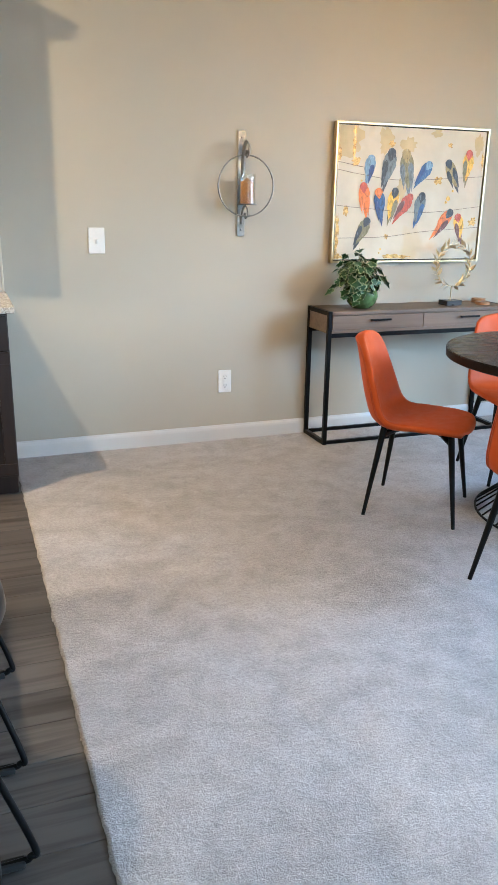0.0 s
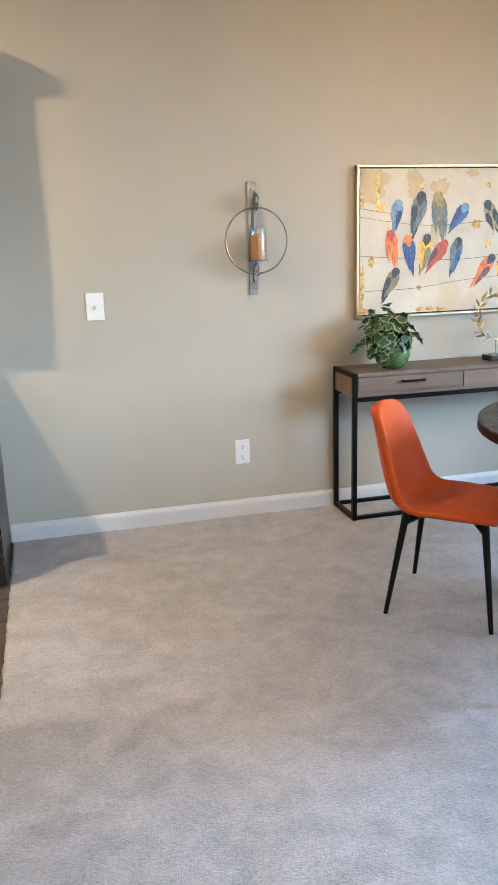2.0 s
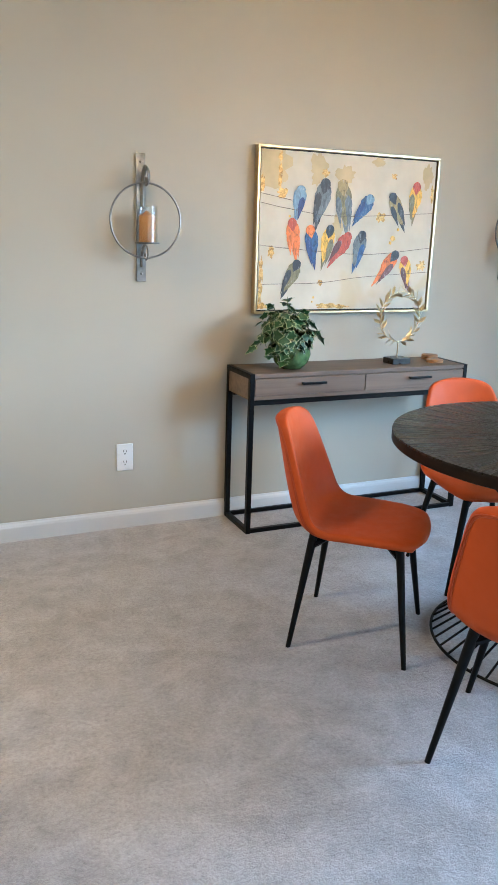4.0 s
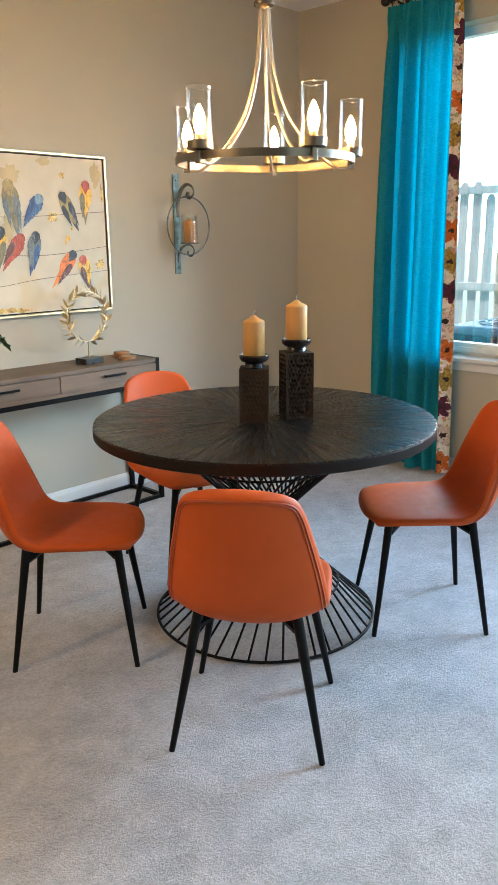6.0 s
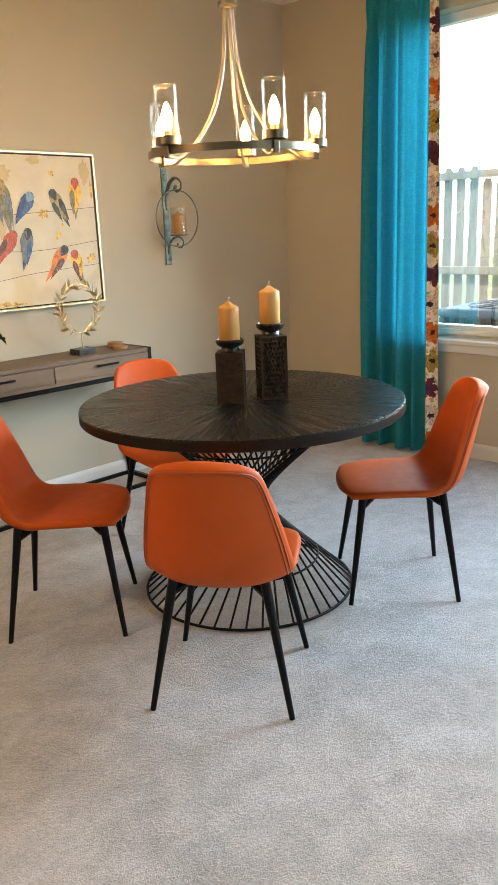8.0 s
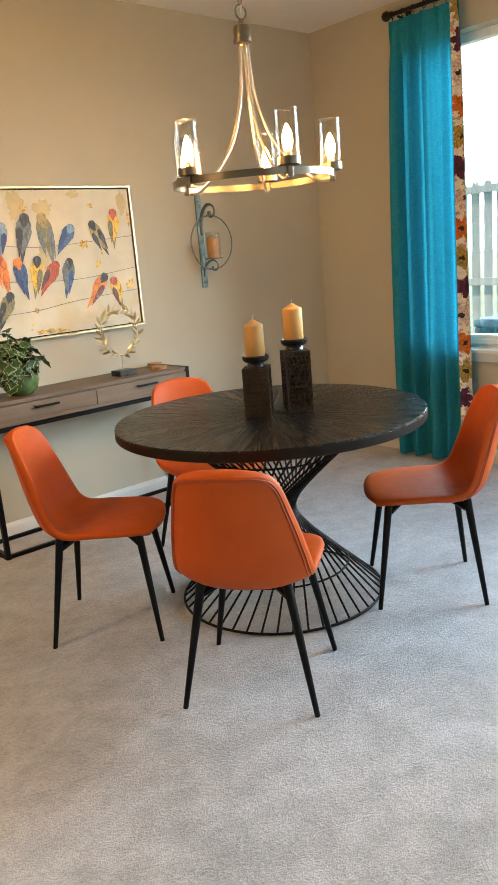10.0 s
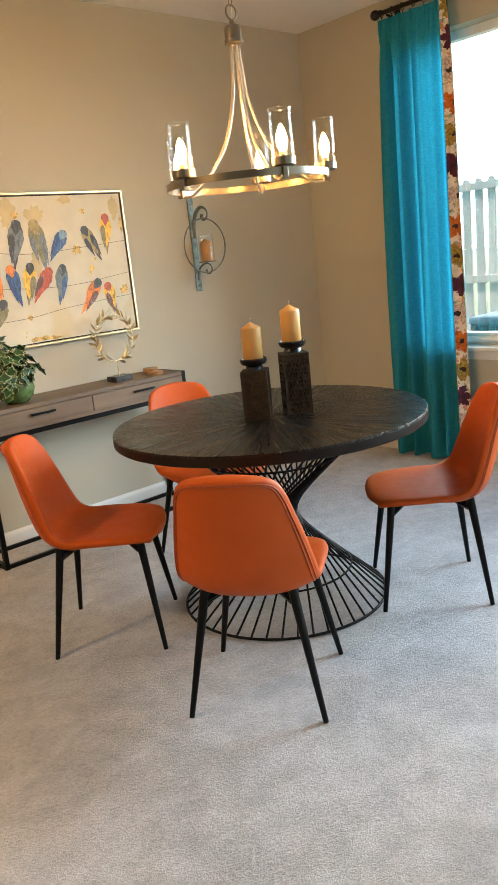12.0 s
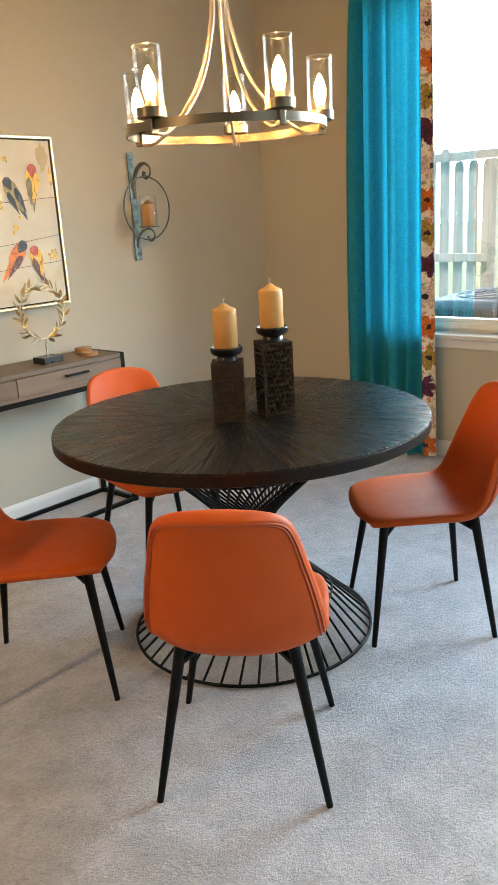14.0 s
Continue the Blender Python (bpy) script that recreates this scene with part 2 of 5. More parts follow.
def granite_material():
    m = material("granite", (0.6, 0.56, 0.5), 0.18)
    n = Nodes(m)
    co = n.coords()
    c = n.ramp(n.noise(co, 60.0, 5, 0.7, 1.5), [(0.36, (0.06, 0.05, 0.045)), (0.46, (0.42, 0.37, 0.31)), (0.6, (0.68, 0.64, 0.58)), (0.75, (0.80, 0.77, 0.72))])
    n.colour(n.mix(0.35, c, n.ramp(n.noise(co, 11.0, 3), [(0.35, (0.35, 0.27, 0.2)), (0.65, (0.75, 0.7, 0.62))])))
    return m


def canvas_material():
    """Cream oil ground with tan washes and brush relief."""
    m = material("painted_canvas", (0.74, 0.70, 0.62), 0.6)
    n = Nodes(m)
    co = n.coords()
    c = n.ramp(n.noise(co, 5.0, 4, 0.6), [(0.3, (0.54, 0.485, 0.37)), (0.7, (0.66, 0.605, 0.485))])
    wash = n.ramp(n.noise(co, 3.2, 3, 0.5, 0.4), [(0.62, (0, 0, 0)), (0.70, (1, 1, 1))])
    c = n.mix(n.math("MULTIPLY", wash, 0.5), c, (0.58, 0.47, 0.25))
    n.colour(c)
    n.bump(n.noise(n.coords((30, 30, 110)), 1.0, 4), 0.25, 0.002)
    return m


def gold_leaf_material():
    m = material("gold_leaf", (0.70, 0.46, 0.16), 0.45, 0.4)
    n = Nodes(m)
    co = n.coords()
    n.colour(n.ramp(n.noise(co, 60.0, 4, 0.7), [(0.34, (0.22, 0.12, 0.03)), (0.5, (0.55, 0.34, 0.10)), (0.66, (0.80, 0.55, 0.22))]))
    n.bump(n.noise(co, 120.0, 3), 0.6, 0.003)
    return m


def brushed_paint(name, colour):
    """Oil paint in loose strokes, streaked with its neighbours' tones."""
    m = material(name, colour, 0.5)
    n = Nodes(m)
    s = n.noise(n.coords((70, 70, 25)), 1.0, 4, 0.65, 1.0)
    n.colour(n.ramp(s, [(0.28, scaled(colour, 0.22)), (0.46, colour), (0.58, scaled(colour, 1.25)), (0.72, tuple(v + (0.62 - v) * 0.45 for v in colour))]))
    n.bump(s, 0.3, 0.002)
    return m


MAT_WALL = wall_material("greige_wall_paint", (0.475, 0.440, 0.358))
MAT_CEIL = wall_material("ceiling_paint", (0.74, 0.72, 0.68))
MAT_TRIM = varied("white_trim_paint", (0.64, 0.63, 0.61), 0.35, 0, 3.0, 0.03, 0.05)
MAT_VINYL = varied("white_vinyl", (0.80, 0.81, 0.81), 0.3, 0, 3.0, 0.02, 0.03)
MAT_CARPET = carpet_material()
MAT_PLANK = wood_material("grey_brown_vinyl_plank", (0.014, 0.012, 0.011), (0.118, 0.107, 0.100), 0, 0.42, 0.8, 0.2)
MAT_CABINET = wood_material("espresso_cabinet", (0.010, 0.006, 0.005), (0.026, 0.015, 0.011), 2, 0.32, 1.0, 0.05)
MAT_GRANITE = granite_material()
MAT_TILE = varied("cream_tile", (0.66, 0.60, 0.48), 0.2, 0, 8.0, 0.08, 0.03)
MAT_GROUT = varied("grout", (0.55, 0.52, 0.46), 0.9, 0, 20.0, 0.1, 0.2)
MAT_CONSOLE = wood_material("walnut_laminate", (0.105, 0.069, 0.045), (0.205, 0.143, 0.096), 0, 0.5, 1.0, 0.06)
MAT_BLACK = varied("black_powder_coat", (0.0028, 0.0028, 0.003), 0.42, 0.0, 12.0, 0.2, 0.06, 500, 0.001, 0.18)
MAT_WIRE = varied("black_wire", (0.0025, 0.0025, 0.0028), 0.45, 0.0, 12.0, 0.2, 0.05, 500, 0.001, 0.18)
MAT_LEATHER = varied("orange_leatherette", (0.52, 0.080, 0.009), 0.56, 0, 9.0, 0.06, 0.10, 420, 0.0008, 0.26)
MAT_SEAM = varied("orange_seam", (0.43, 0.062, 0.008), 0.5, 0, 9.0, 0.1, 0.2, 500)
MAT_SUNBURST = sunburst_material()
MAT_RIM = wood_material("dark_table_rim", (0.005, 0.003, 0.002), (0.015, 0.009, 0.006), 0, 0.50, 1.2, 0.08)
MAT_RIM.node_tree.nodes["Principled BSDF"].inputs["Specular IOR Level"].default_value = 0.2
MAT_WAX = varied("honey_wax", (0.76, 0.40, 0.125), 0.45, 0, 12.0, 0.06, 0.08, 90)
MAT_WAX.node_tree.nodes["Principled BSDF"].inputs["Subsurface Weight"].default_value = 0.3
MAT_WAX.node_tree.nodes["Principled BSDF"].inputs["Subsurface Radius"].default_value = (0.03, 0.015, 0.006)
MAT_AMBER = varied("amber_wax", (0.54, 0.27, 0.09), 0.45, 0, 12.0, 0.08, 0.1, 90)
MAT_WICK = varied("cotton_wick", (0.75, 0.72, 0.65), 0.9, 0, 30, 0.1, 0.1)
MAT_HOLDER = varied("carved_dark_wood", (0.038, 0.024, 0.015), 0.55, 0.0, 30.0, 0.35, 0.2, 160, 0.001, 0.25)
MAT_CUP = varied("black_lacquer", (0.010, 0.010, 0.010), 0.3, 0, 10.0, 0.2, 0.05)
MAT_NICKEL = varied("brushed_nickel", (0.25, 0.208, 0.158), 0.32, 1.0, 3.0, 0.02, 0.0, 700)
MAT_SATIN = varied("satin_nickel", (0.60, 0.53, 0.43), 0.42, 1.0, 3.0, 0.03, 0.0, 700)
MAT_PEWTER = varied("aged_pewter", (0.20, 0.21, 0.205), 0.42, 1.0, 25.0, 0.3, 0.2, 200)
MAT_STEELBAND = varied("silver_metal", (0.28, 0.275, 0.26), 0.34, 1.0, 25.0, 0.3, 0.04, 120)
MAT_VERDIGRIS = varied("verdigris_metal", (0.16, 0.205, 0.195), 0.45, 0.7, 35.0, 0.5, 0.25, 150)
MAT_GLASS = clear_glass("lamp_glass", (0.97, 0.97, 0.96), 0.20, 0.04, 0.12)
MAT_GLASSRIM = clear_glass("polished_glass_edge", (0.92, 0.94, 0.93), 0.5, 0.16)
MAT_PANE = clear_glass("window_glass", (0.96, 0.97, 0.97), 1.0, 0.24)
MAT_BULB = emitter("lit_bulb", (1.0, 0.53, 0.165), BULB)
MAT_CREAMTUBE = varied("cream_candle_sleeve", (0.72, 0.64, 0.48), 0.5, 0, 20, 0.05, 0.05)
MAT_TEAL = curtain_material()
MAT_FLORAL = floral_material()
MAT_IRON = varied("oil_rubbed_bronze", (0.018, 0.014, 0.012), 0.4, 0.6, 20.0, 0.2, 0.1)
MAT_GOLDFRAME = varied("champagne_gold_frame", (0.62, 0.50, 0.30), 0.36, 1.0, 14.0, 0.10, 0.0, 300)
MAT_CANVAS = canvas_material()
MAT_GOLD = gold_leaf_material()
MAT_BRASS = varied("brass_leaf", (0.74, 0.62, 0.40), 0.30, 1.0, 40.0, 0.15, 0.1, 300)
MAT_POT = varied("green_glazed_ceramic", (0.085, 0.15, 0.055), 0.2, 0, 25.0, 0.4, 0.35, 120, 0.003)
MAT_LEAF = varied("ivy_green", (0.020, 0.070, 0.020), 0.42, 0, 40.0, 0.4, 0.2, 150)
MAT_LEAFEDGE = varied("ivy_cream_margin", (0.36, 0.42, 0.22), 0.45, 0, 40.0, 0.2, 0.1)
MAT_STEM = varied("ivy_stem", (0.10, 0.12, 0.04), 0.6, 0, 40.0, 0.2, 0.1)
MAT_COASTER = wood_material("coaster_wood", (0.22, 0.10, 0.04), (0.46, 0.25, 0.11), 0, 0.4, 2.0)
MAT_PLASTIC = varied("white_plastic", (0.80, 0.79, 0.76), 0.3, 0, 6.0, 0.02, 0.02)
MAT_DARKSLOT = material("outlet_slot", (0.05, 0.045, 0.04), 0.6)
MAT_FENCE = wood_material("weathered_fence_wood", (0.26, 0.25, 0.235), (0.42, 0.405, 0.385), 2, 0.8, 1.0, 0.3)
MAT_ACBODY = varied("dark_grey_painted_steel", (0.035, 0.04, 0.05), 0.45, 0.2, 8.0, 0.15, 0.05)
# the sky's reflection on the lid is put into this blue-grey
MAT_ACTOP = varied("steel_with_sky_tint", (0.06, 0.09, 0.14), 0.65, 0.2, 8.0, 0.12, 0.05)
MAT_GROUND = varied("dry_lawn", (0.16, 0.17, 0.07), 0.95, 0, 1.2, 0.35, 0.8, 30, 0.03)
MAT_TREELEAF = varied("tree_foliage", (0.09, 0.14, 0.035), 0.6, 0, 3.0, 0.4, 0.1)
MAT_BARK = varied("tree_bark", (0.12, 0.09, 0.065), 0.9, 0, 8.0, 0.3, 0.6, 40, 0.02)
MAT_STOOLSEAT = varied("black_stool_seat", (0.006, 0.006, 0.006), 0.3, 0, 10, 0.2, 0.08)
MAT_RUBBER = material("black_rubber", (0.01, 0.01, 0.01), 0.8)


# ---- mesh helpers ----
def mesh_of(bm, name, mats, smooth=False, angle=None):
    me = bpy.data.meshes.new(name)
    bmesh.ops.recalc_face_normals(bm, faces=bm.faces)
    bm.to_mesh(me)
    bm.free()
    for m in (mats if isinstance(mats, (list, tuple)) else [mats]):
        me.materials.append(m)
    if smooth or angle:
        me.polygons.foreach_set("use_smooth", [True] * len(me.polygons))
        if angle:
            me.set_sharp_from_angle(angle=radians(angle))
    return me


def part(name, bm, mat, parent=None, label="", smooth=False, angle=None):
    ob = new(name, mesh_of(bm, name, mat, smooth, angle))
    if parent:
        ob.parent = parent
    if label:
        ob["label"] = label
    return ob


def thing(name, m, label, category, group="", kind=""):
    ob = new(name)
    ob.matrix_world = m
    ob.empty_display_size = 0.1
    return tagged(ob, label, category, group, kind)


def box(x0, x1, y0, y1, z0, z1, bevel=0.0, bm=None, segs=2):
    bm = bm or bmesh.new()
    r = bmesh.ops.create_cube(bm, size=1.0, matrix=Matrix.Translation(((x0 + x1) / 2, (y0 + y1) / 2, (z0 + z1) / 2)) @ Matrix.Diagonal((x1 - x0, y1 - y0, z1 - z0, 1)))
    if bevel:
        es = list({e for v in r["verts"] for e in v.link_edges})
        bmesh.ops.bevel(bm, geom=es, offset=bevel, segments=segs, affect="EDGES", profile=0.5)
    return bm


def tube(points, radius, segs=10, closed=False, bm=None, flat=1.0):
    """A round (or flattened) bar swept along points; radius may be a list."""
    bm = bm or bmesh.new()
    pts = [Vector(p) for p in points]
    n = len(pts)
    rings, up = [], None
    for i, p in enumerate(pts):
        a = pts[i - 1] if (i > 0 or closed) else p
        b = pts[(i + 1) % n] if (i < n - 1 or closed) else p
        d = (b - a).normalized()
        if up is None:
            up = d.orthogonal().normalized()
        up = (up - d * up.dot(d)).normalized()
        side = d.cross(up)
        r = radius[i] if isinstance(radius, (list, tuple)) else radius
        rings.append([bm.verts.new(p + up * (r * math.cos(2 * math.pi * k / segs)) + side * (r * flat * math.sin(2 * math.pi * k / segs))) for k in range(segs)])
    for i in range(n if closed else n - 1):
        a, b = rings[i], rings[(i + 1) % n]
        shift = 0
        if closed and i == n - 1:
            shift = min(range(segs), key=lambda s: (a[0].co - b[s].co).length)
        for k in range(segs):
            bm.faces.new((a[k], a[(k + 1) % segs], b[(k + 1 + shift) % segs], b[(k + shift) % segs]))
    if not closed:
        bm.faces.new(rings[0][::-1])
        bm.faces.new(rings[-1])
    return bm


def lathe(profile, segs=32, bm=None, cap=True):
    """Turns (radius, z) pairs round the z axis."""
    bm = bm or bmesh.new()
    rings = [[bm.verts.new((r * math.cos(2 * math.pi * k / segs), r * math.sin(2 * math.pi * k / segs), z)) for k in range(segs)] for r, z in profile]
    for a, b in zip(rings, rings[1:]):
        for k in range(segs):
            bm.faces.new((a[k], a[(k + 1) % segs], b[(k + 1) % segs], b[k]))
    if cap:
        bm.faces.new(rings[0][::-1])
        bm.faces.new(rings[-1])
    return bm


def circle(cx, cy, cz, r, n=48, axis="z", start=0.0, sweep=360.0):
    out = []
    for k in range(n):
        a = radians(start + sweep * k / n)
        c, s = r * math.cos(a), r * math.sin(a)
        out.append((cx + c, cy + s, cz) if axis == "z" else (cx + c, cy, cz + s) if axis == "y" else (cx, cy + c, cz + s))
    return out


def smoothed(points, per=6):
    """A Catmull-Rom curve through a few points."""
    p = [Vector(q) for q in points]
    p = [p[0] * 2 - p[1]] + p + [p[-1] * 2 - p[-2]]
    out = []
    for i in range(1, len(p) - 2):
        for k in range(per):
            t = k / per
            out.append(0.5 * (2 * p[i] + (p[i + 1] - p[i - 1]) * t + (2 * p[i - 1] - 5 * p[i] + 4 * p[i + 1] - p[i + 2]) * t * t + (3 * p[i] - p[i - 1] - 3 * p[i + 1] + p[i + 2]) * t ** 3))
    return out + [p[-2]]


def structure(name, bm, mat, label, category="", smooth=False):
    return tagged(part(name, bm, mat, None, "", smooth), label, category or name.split("_")[0], "", "structure")


# ---- the room ----
WX, WY, H = 4.98, 4.46, 2.75          # window wall, back wall, ceiling
LX, RY = -3.2, -4.5                   # far kitchen wall, rear wall
CARPET_X = 0.549                      # where carpet meets the planks
WIN = (0.65, 3.62, 0.69, 2.49)        # window opening: y0, y1, z0, z1

structure("wall_north", box(LX - 0.15, WX + 0.18, WY, WY + 0.15, -0.1, H + 0.1), MAT_WALL, "long greige painted wall behind the console", "wall")
structure("wall_west", box(LX - 0.15, LX, RY, WY, -0.1, H + 0.1), MAT_WALL, "plain greige painted kitchen wall", "wall")


def wall_east():
    """The window wall, with openings for the window and for an unseen daylight fill."""
    bm = bmesh.new()
    y0, y1, z0, z1 = WIN
    gap0, gap1 = -3.3, -1.1
    x0, x1 = WX, WX + 0.18
    box(x0, x1, y1, WY, -0.1, H + 0.1, bm=bm)
    box(x0, x1, y0, y1, -0.1, z0, bm=bm)
    box(x0, x1, y0, y1, z1, H + 0.1, bm=bm)
    box(x0, x1, gap1, y0, -0.1, H + 0.1, bm=bm)
    box(x0, x1, gap0, gap1, 2.1, H + 0.1, bm=bm)
    box(x0, x1, RY, gap0, -0.1, H + 0.1, bm=bm)
    return bm


structure("wall_east", wall_east(), MAT_WALL, "greige painted wall with a wide window opening", "wall")


def wall_south():
    # the gap in this wall is unseen, added for the rear daylight fill
    bm = bmesh.new()
    box(LX - 0.15, 0.5, RY - 0.15, RY, -0.1, H + 0.1, bm=bm)
    box(2.7, WX + 0.18, RY - 0.15, RY, -0.1, H + 0.1, bm=bm)
    box(0.5, 2.7, RY - 0.15, RY, -0.1, 0.75, bm=bm)
    box(0.5, 2.7, RY - 0.15, RY, 2.25, H + 0.1, bm=bm)
    return bm


structure("wall_south", wall_south(), MAT_WALL, "plain greige painted rear wall", "wall")
structure("ceiling", box(LX, WX, RY, WY, H, H + 0.1), MAT_CEIL, "flat off-white painted ceiling", "ceiling")


def carpet():
    """Plush carpet: tufted, slightly uneven sheet, finest where it is passed, with a rolled edge at the planks."""
    xs = np.concatenate([[CARPET_X - 0.004, CARPET_X + 0.002], np.arange(CARPET_X + 0.008, 3.3, 0.0085), np.linspace(3.31, WX, 60)])
    ys = np.concatenate([np.linspace(RY, 0.95, 60), np.arange(0.96, 3.4, 0.0085), np.linspace(3.41, WY, 70)])
    rs = np.random.RandomState(5)
    gx, gy = np.meshgrid(xs, ys)
    gz = rs.uniform(-0.0008, 0.0008, gx.shape)
    slow = np.array([[noise.noise((x * 2.3, y * 2.3, 0)) * 0.004 + noise.noise((x * 8, y * 11, 3)) * 0.003 for x in xs[::6]] for y in ys[::6]])
    gz += np.repeat(np.repeat(slow, 6, 0), 6, 1)[:gx.shape[0], :gx.shape[1]] * 0.5
    gx[:, 2:-1] += rs.uniform(-0.003, 0.003, gx[:, 2:-1].shape)
    gy[1:-1] += rs.uniform(-0.003, 0.003, gy[1:-1].shape)
    edge = np.array([0.007 * noise.noise((0, y * 14, 5)) + 0.003 * noise.noise((0, y * 70, 2)) for y in ys])
    gx[:, 0] += edge
    gx[:, 1] += edge
    gz[:, 0] = -0.022
    gz[:, 1] -= 0.006
    ny, nx = gx.shape
    k = np.arange(ny * nx).reshape(ny, nx)
    faces = np.stack([k[:-1, :-1], k[:-1, 1:], k[1:, 1:], k[1:, :-1]], -1).reshape(-1, 4)
    me = bpy.data.meshes.new("floor_carpet")
    me.from_pydata(np.stack([gx, gy, gz], -1).reshape(-1, 3).tolist(), [], faces.tolist())
    me.materials.append(MAT_CARPET)
    me.polygons.foreach_set("use_smooth", [True] * len(me.polygons))
    return me


tagged(new("floor_carpet", carpet()), "pale greige plush wall-to-wall carpet with soft footmarks", "carpet", "", "structure")
structure("floor_base", box(LX - 0.1, WX + 0.1, RY - 0.1, WY + 0.1, -0.1, -0.03), MAT_GROUT, "dark subfloor under carpet and planks", "floor")


def moulding(length):
    """Baseboard along local x, its face towards -y."""
    bm = bmesh.new()
    prof = [(0, -0.01), (-0.014, -0.01), (-0.014, 0.066), (-0.011, 0.077), (-0.006, 0.084), (-0.004, 0.090), (0, 0.090)]
    a = [bm.verts.new((0, y, z)) for y, z in prof]
    b = [bm.verts.new((length, y, z)) for y, z in prof]
    for k in range(len(prof)):
        q = (k + 1) % len(prof)
        bm.faces.new((a[k], b[k], b[q], a[q]))
    bm.faces.new(a)
    bm.faces.new(b[::-1])
    return bm


for nm, m, length in (("baseboard_north", pose(0.545, WY - 0.001, 0), WX - 0.56), ("baseboard_east", pose(WX - 0.001, WY - 0.02, 0, 0, 0, -90), WY + 1.0)):
    ob = structure(nm, moulding(length), MAT_TRIM, "low white painted baseboard above the carpet", "baseboard")
    ob.matrix_world = m


# ---- window, sill, glass ----
def window():
    y0, y1, z0, z1 = WIN
    win = thing("window_1", pose(WX, 0, 0), "wide white-framed window with a bright garden outside", "window", "", "structure")
    fx0, fx1 = 0.10, 0.165
    fr = bmesh.new()
    box(fx0, fx1, y0, y1, z0, z0 + 0.085, 0.004, fr)
    box(fx0, fx1, y0, y1, z1 - 0.05, z1, 0.004, fr)
    box(fx0, fx1, y0, y0 + 0.055, z0 + 0.085, z1 - 0.05, 0.004, fr)
    box(fx0, fx1, y1 - 0.055, y1, z0 + 0.085, z1 - 0.05, 0.004, fr)
    part("window_frame", fr, MAT_VINYL, win, "white vinyl window frame")
    box_b = box(fx0 - 0.02, fx0 - 0.001, y0 + 0.02, y1 - 0.02, z0 + 0.03, z0 + 0.062, 0.004)
    part("window_track", box_b, MAT_VINYL, win)
    ym = (y0 + y1) / 2
    part("mullion", box(fx0 + 0.002, fx1 - 0.002, ym - 0.04, ym + 0.04, z0 + 0.085, z1 - 0.05, 0.004), MAT_VINYL, win)
    for ya, yb in ((y0 + 0.05, ym - 0.035), (ym + 0.035, y1 - 0.05)):
        part("pane", box(0.128, 0.132, ya, yb, z0 + 0.08, z1 - 0.045), MAT_PANE, win)
    part("window_sill", box(-0.035, fx0, y0 - 0.04, y1 + 0.04, z0 - 0.012, z0 + 0.014, 0.006), MAT_TRIM, win, "white painted window stool")
    part("apron", box(-0.016, -0.001, y0 - 0.02, y1 + 0.02, z0 - 0.062, z0 - 0.013, 0.003), MAT_TRIM, win)
    return win


window()


# ---- things ----
def console_table():
    """Local: x along the wall, y back to the wall, z up. Width 1.23, depth 0.28, height 0.78."""
    w, d, h, tb = 1.23, 0.285, 0.78, 0.024
    t = thing("console_table", pose(2.272, 4.166, 0), "walnut-look console table with two drawers on a black steel frame", "console table")
    for nm, x in (("side_frame", 0.0), ("side_frame", w - tb)):
        bm = bmesh.new()
        for y in (0, d - tb):
            box(x, x + tb, y, y + tb, 0, h, 0.0015, bm, 1)
        for z in (0.0, h - tb):
            box(x + 0.001, x + tb - 0.001, tb, d - tb, z, z + tb - 0.0005, 0.0, bm)
        part(nm, bm, MAT_BLACK, t, "black square steel side frame")
    for y in (0.002, d - tb + 0.002):
        part("floor_rail", box(tb, w - tb, y, y + tb - 0.004, 0.002, tb - 0.002, 0.001, None, 1), MAT_BLACK, t)
        part("upper_rail", box(tb, w - tb, y, y + tb - 0.004, 0.632, 0.656, 0.001, None, 1), MAT_BLACK, t)
    part("top", box(tb, w - tb, 0.001, d, h - 0.020, h - 0.001, 0.001, None, 1), MAT_CONSOLE, t, "walnut-look wooden top board")
    part("case", box(tb, w - tb, 0.012, d - 0.004, 0.656, h - 0.0205), MAT_CONSOLE, t)
    for s in (0.004, w - tb + 0.004):
        part("side_panel", box(s, s + 0.014, tb, d - tb, 0.656, h - tb), MAT_CONSOLE, t)
    half = (w - 2 * tb) / 2
    for k in range(2):
        x0 = tb + k * half + 0.002
        dr = part("drawer", box(x0, x0 + half - 0.004, -0.001, 0.0115, 0.675, h - 0.025, 0.001, None, 1), MAT_CONSOLE, t, "walnut-look drawer front")
        cx = 0.325 if k == 0 else 0.93
        hb = box(cx - 0.066, cx + 0.066, -0.022, -0.014, 0.722, 0.733, 0.002)
        for sx in (-0.055, 0.055):
            box(cx + sx - 0.005, cx + sx + 0.005, -0.0145, -0.0012, 0.7235, 0.7315, 0, hb)
        part("handle", hb, MAT_BLACK, dr, "black bar drawer pull")
    part("bottom_rail", box(tb, w - tb, 0.002, 0.0115, 0.657, 0.674), MAT_CONSOLE, t)
    return t


console_table()

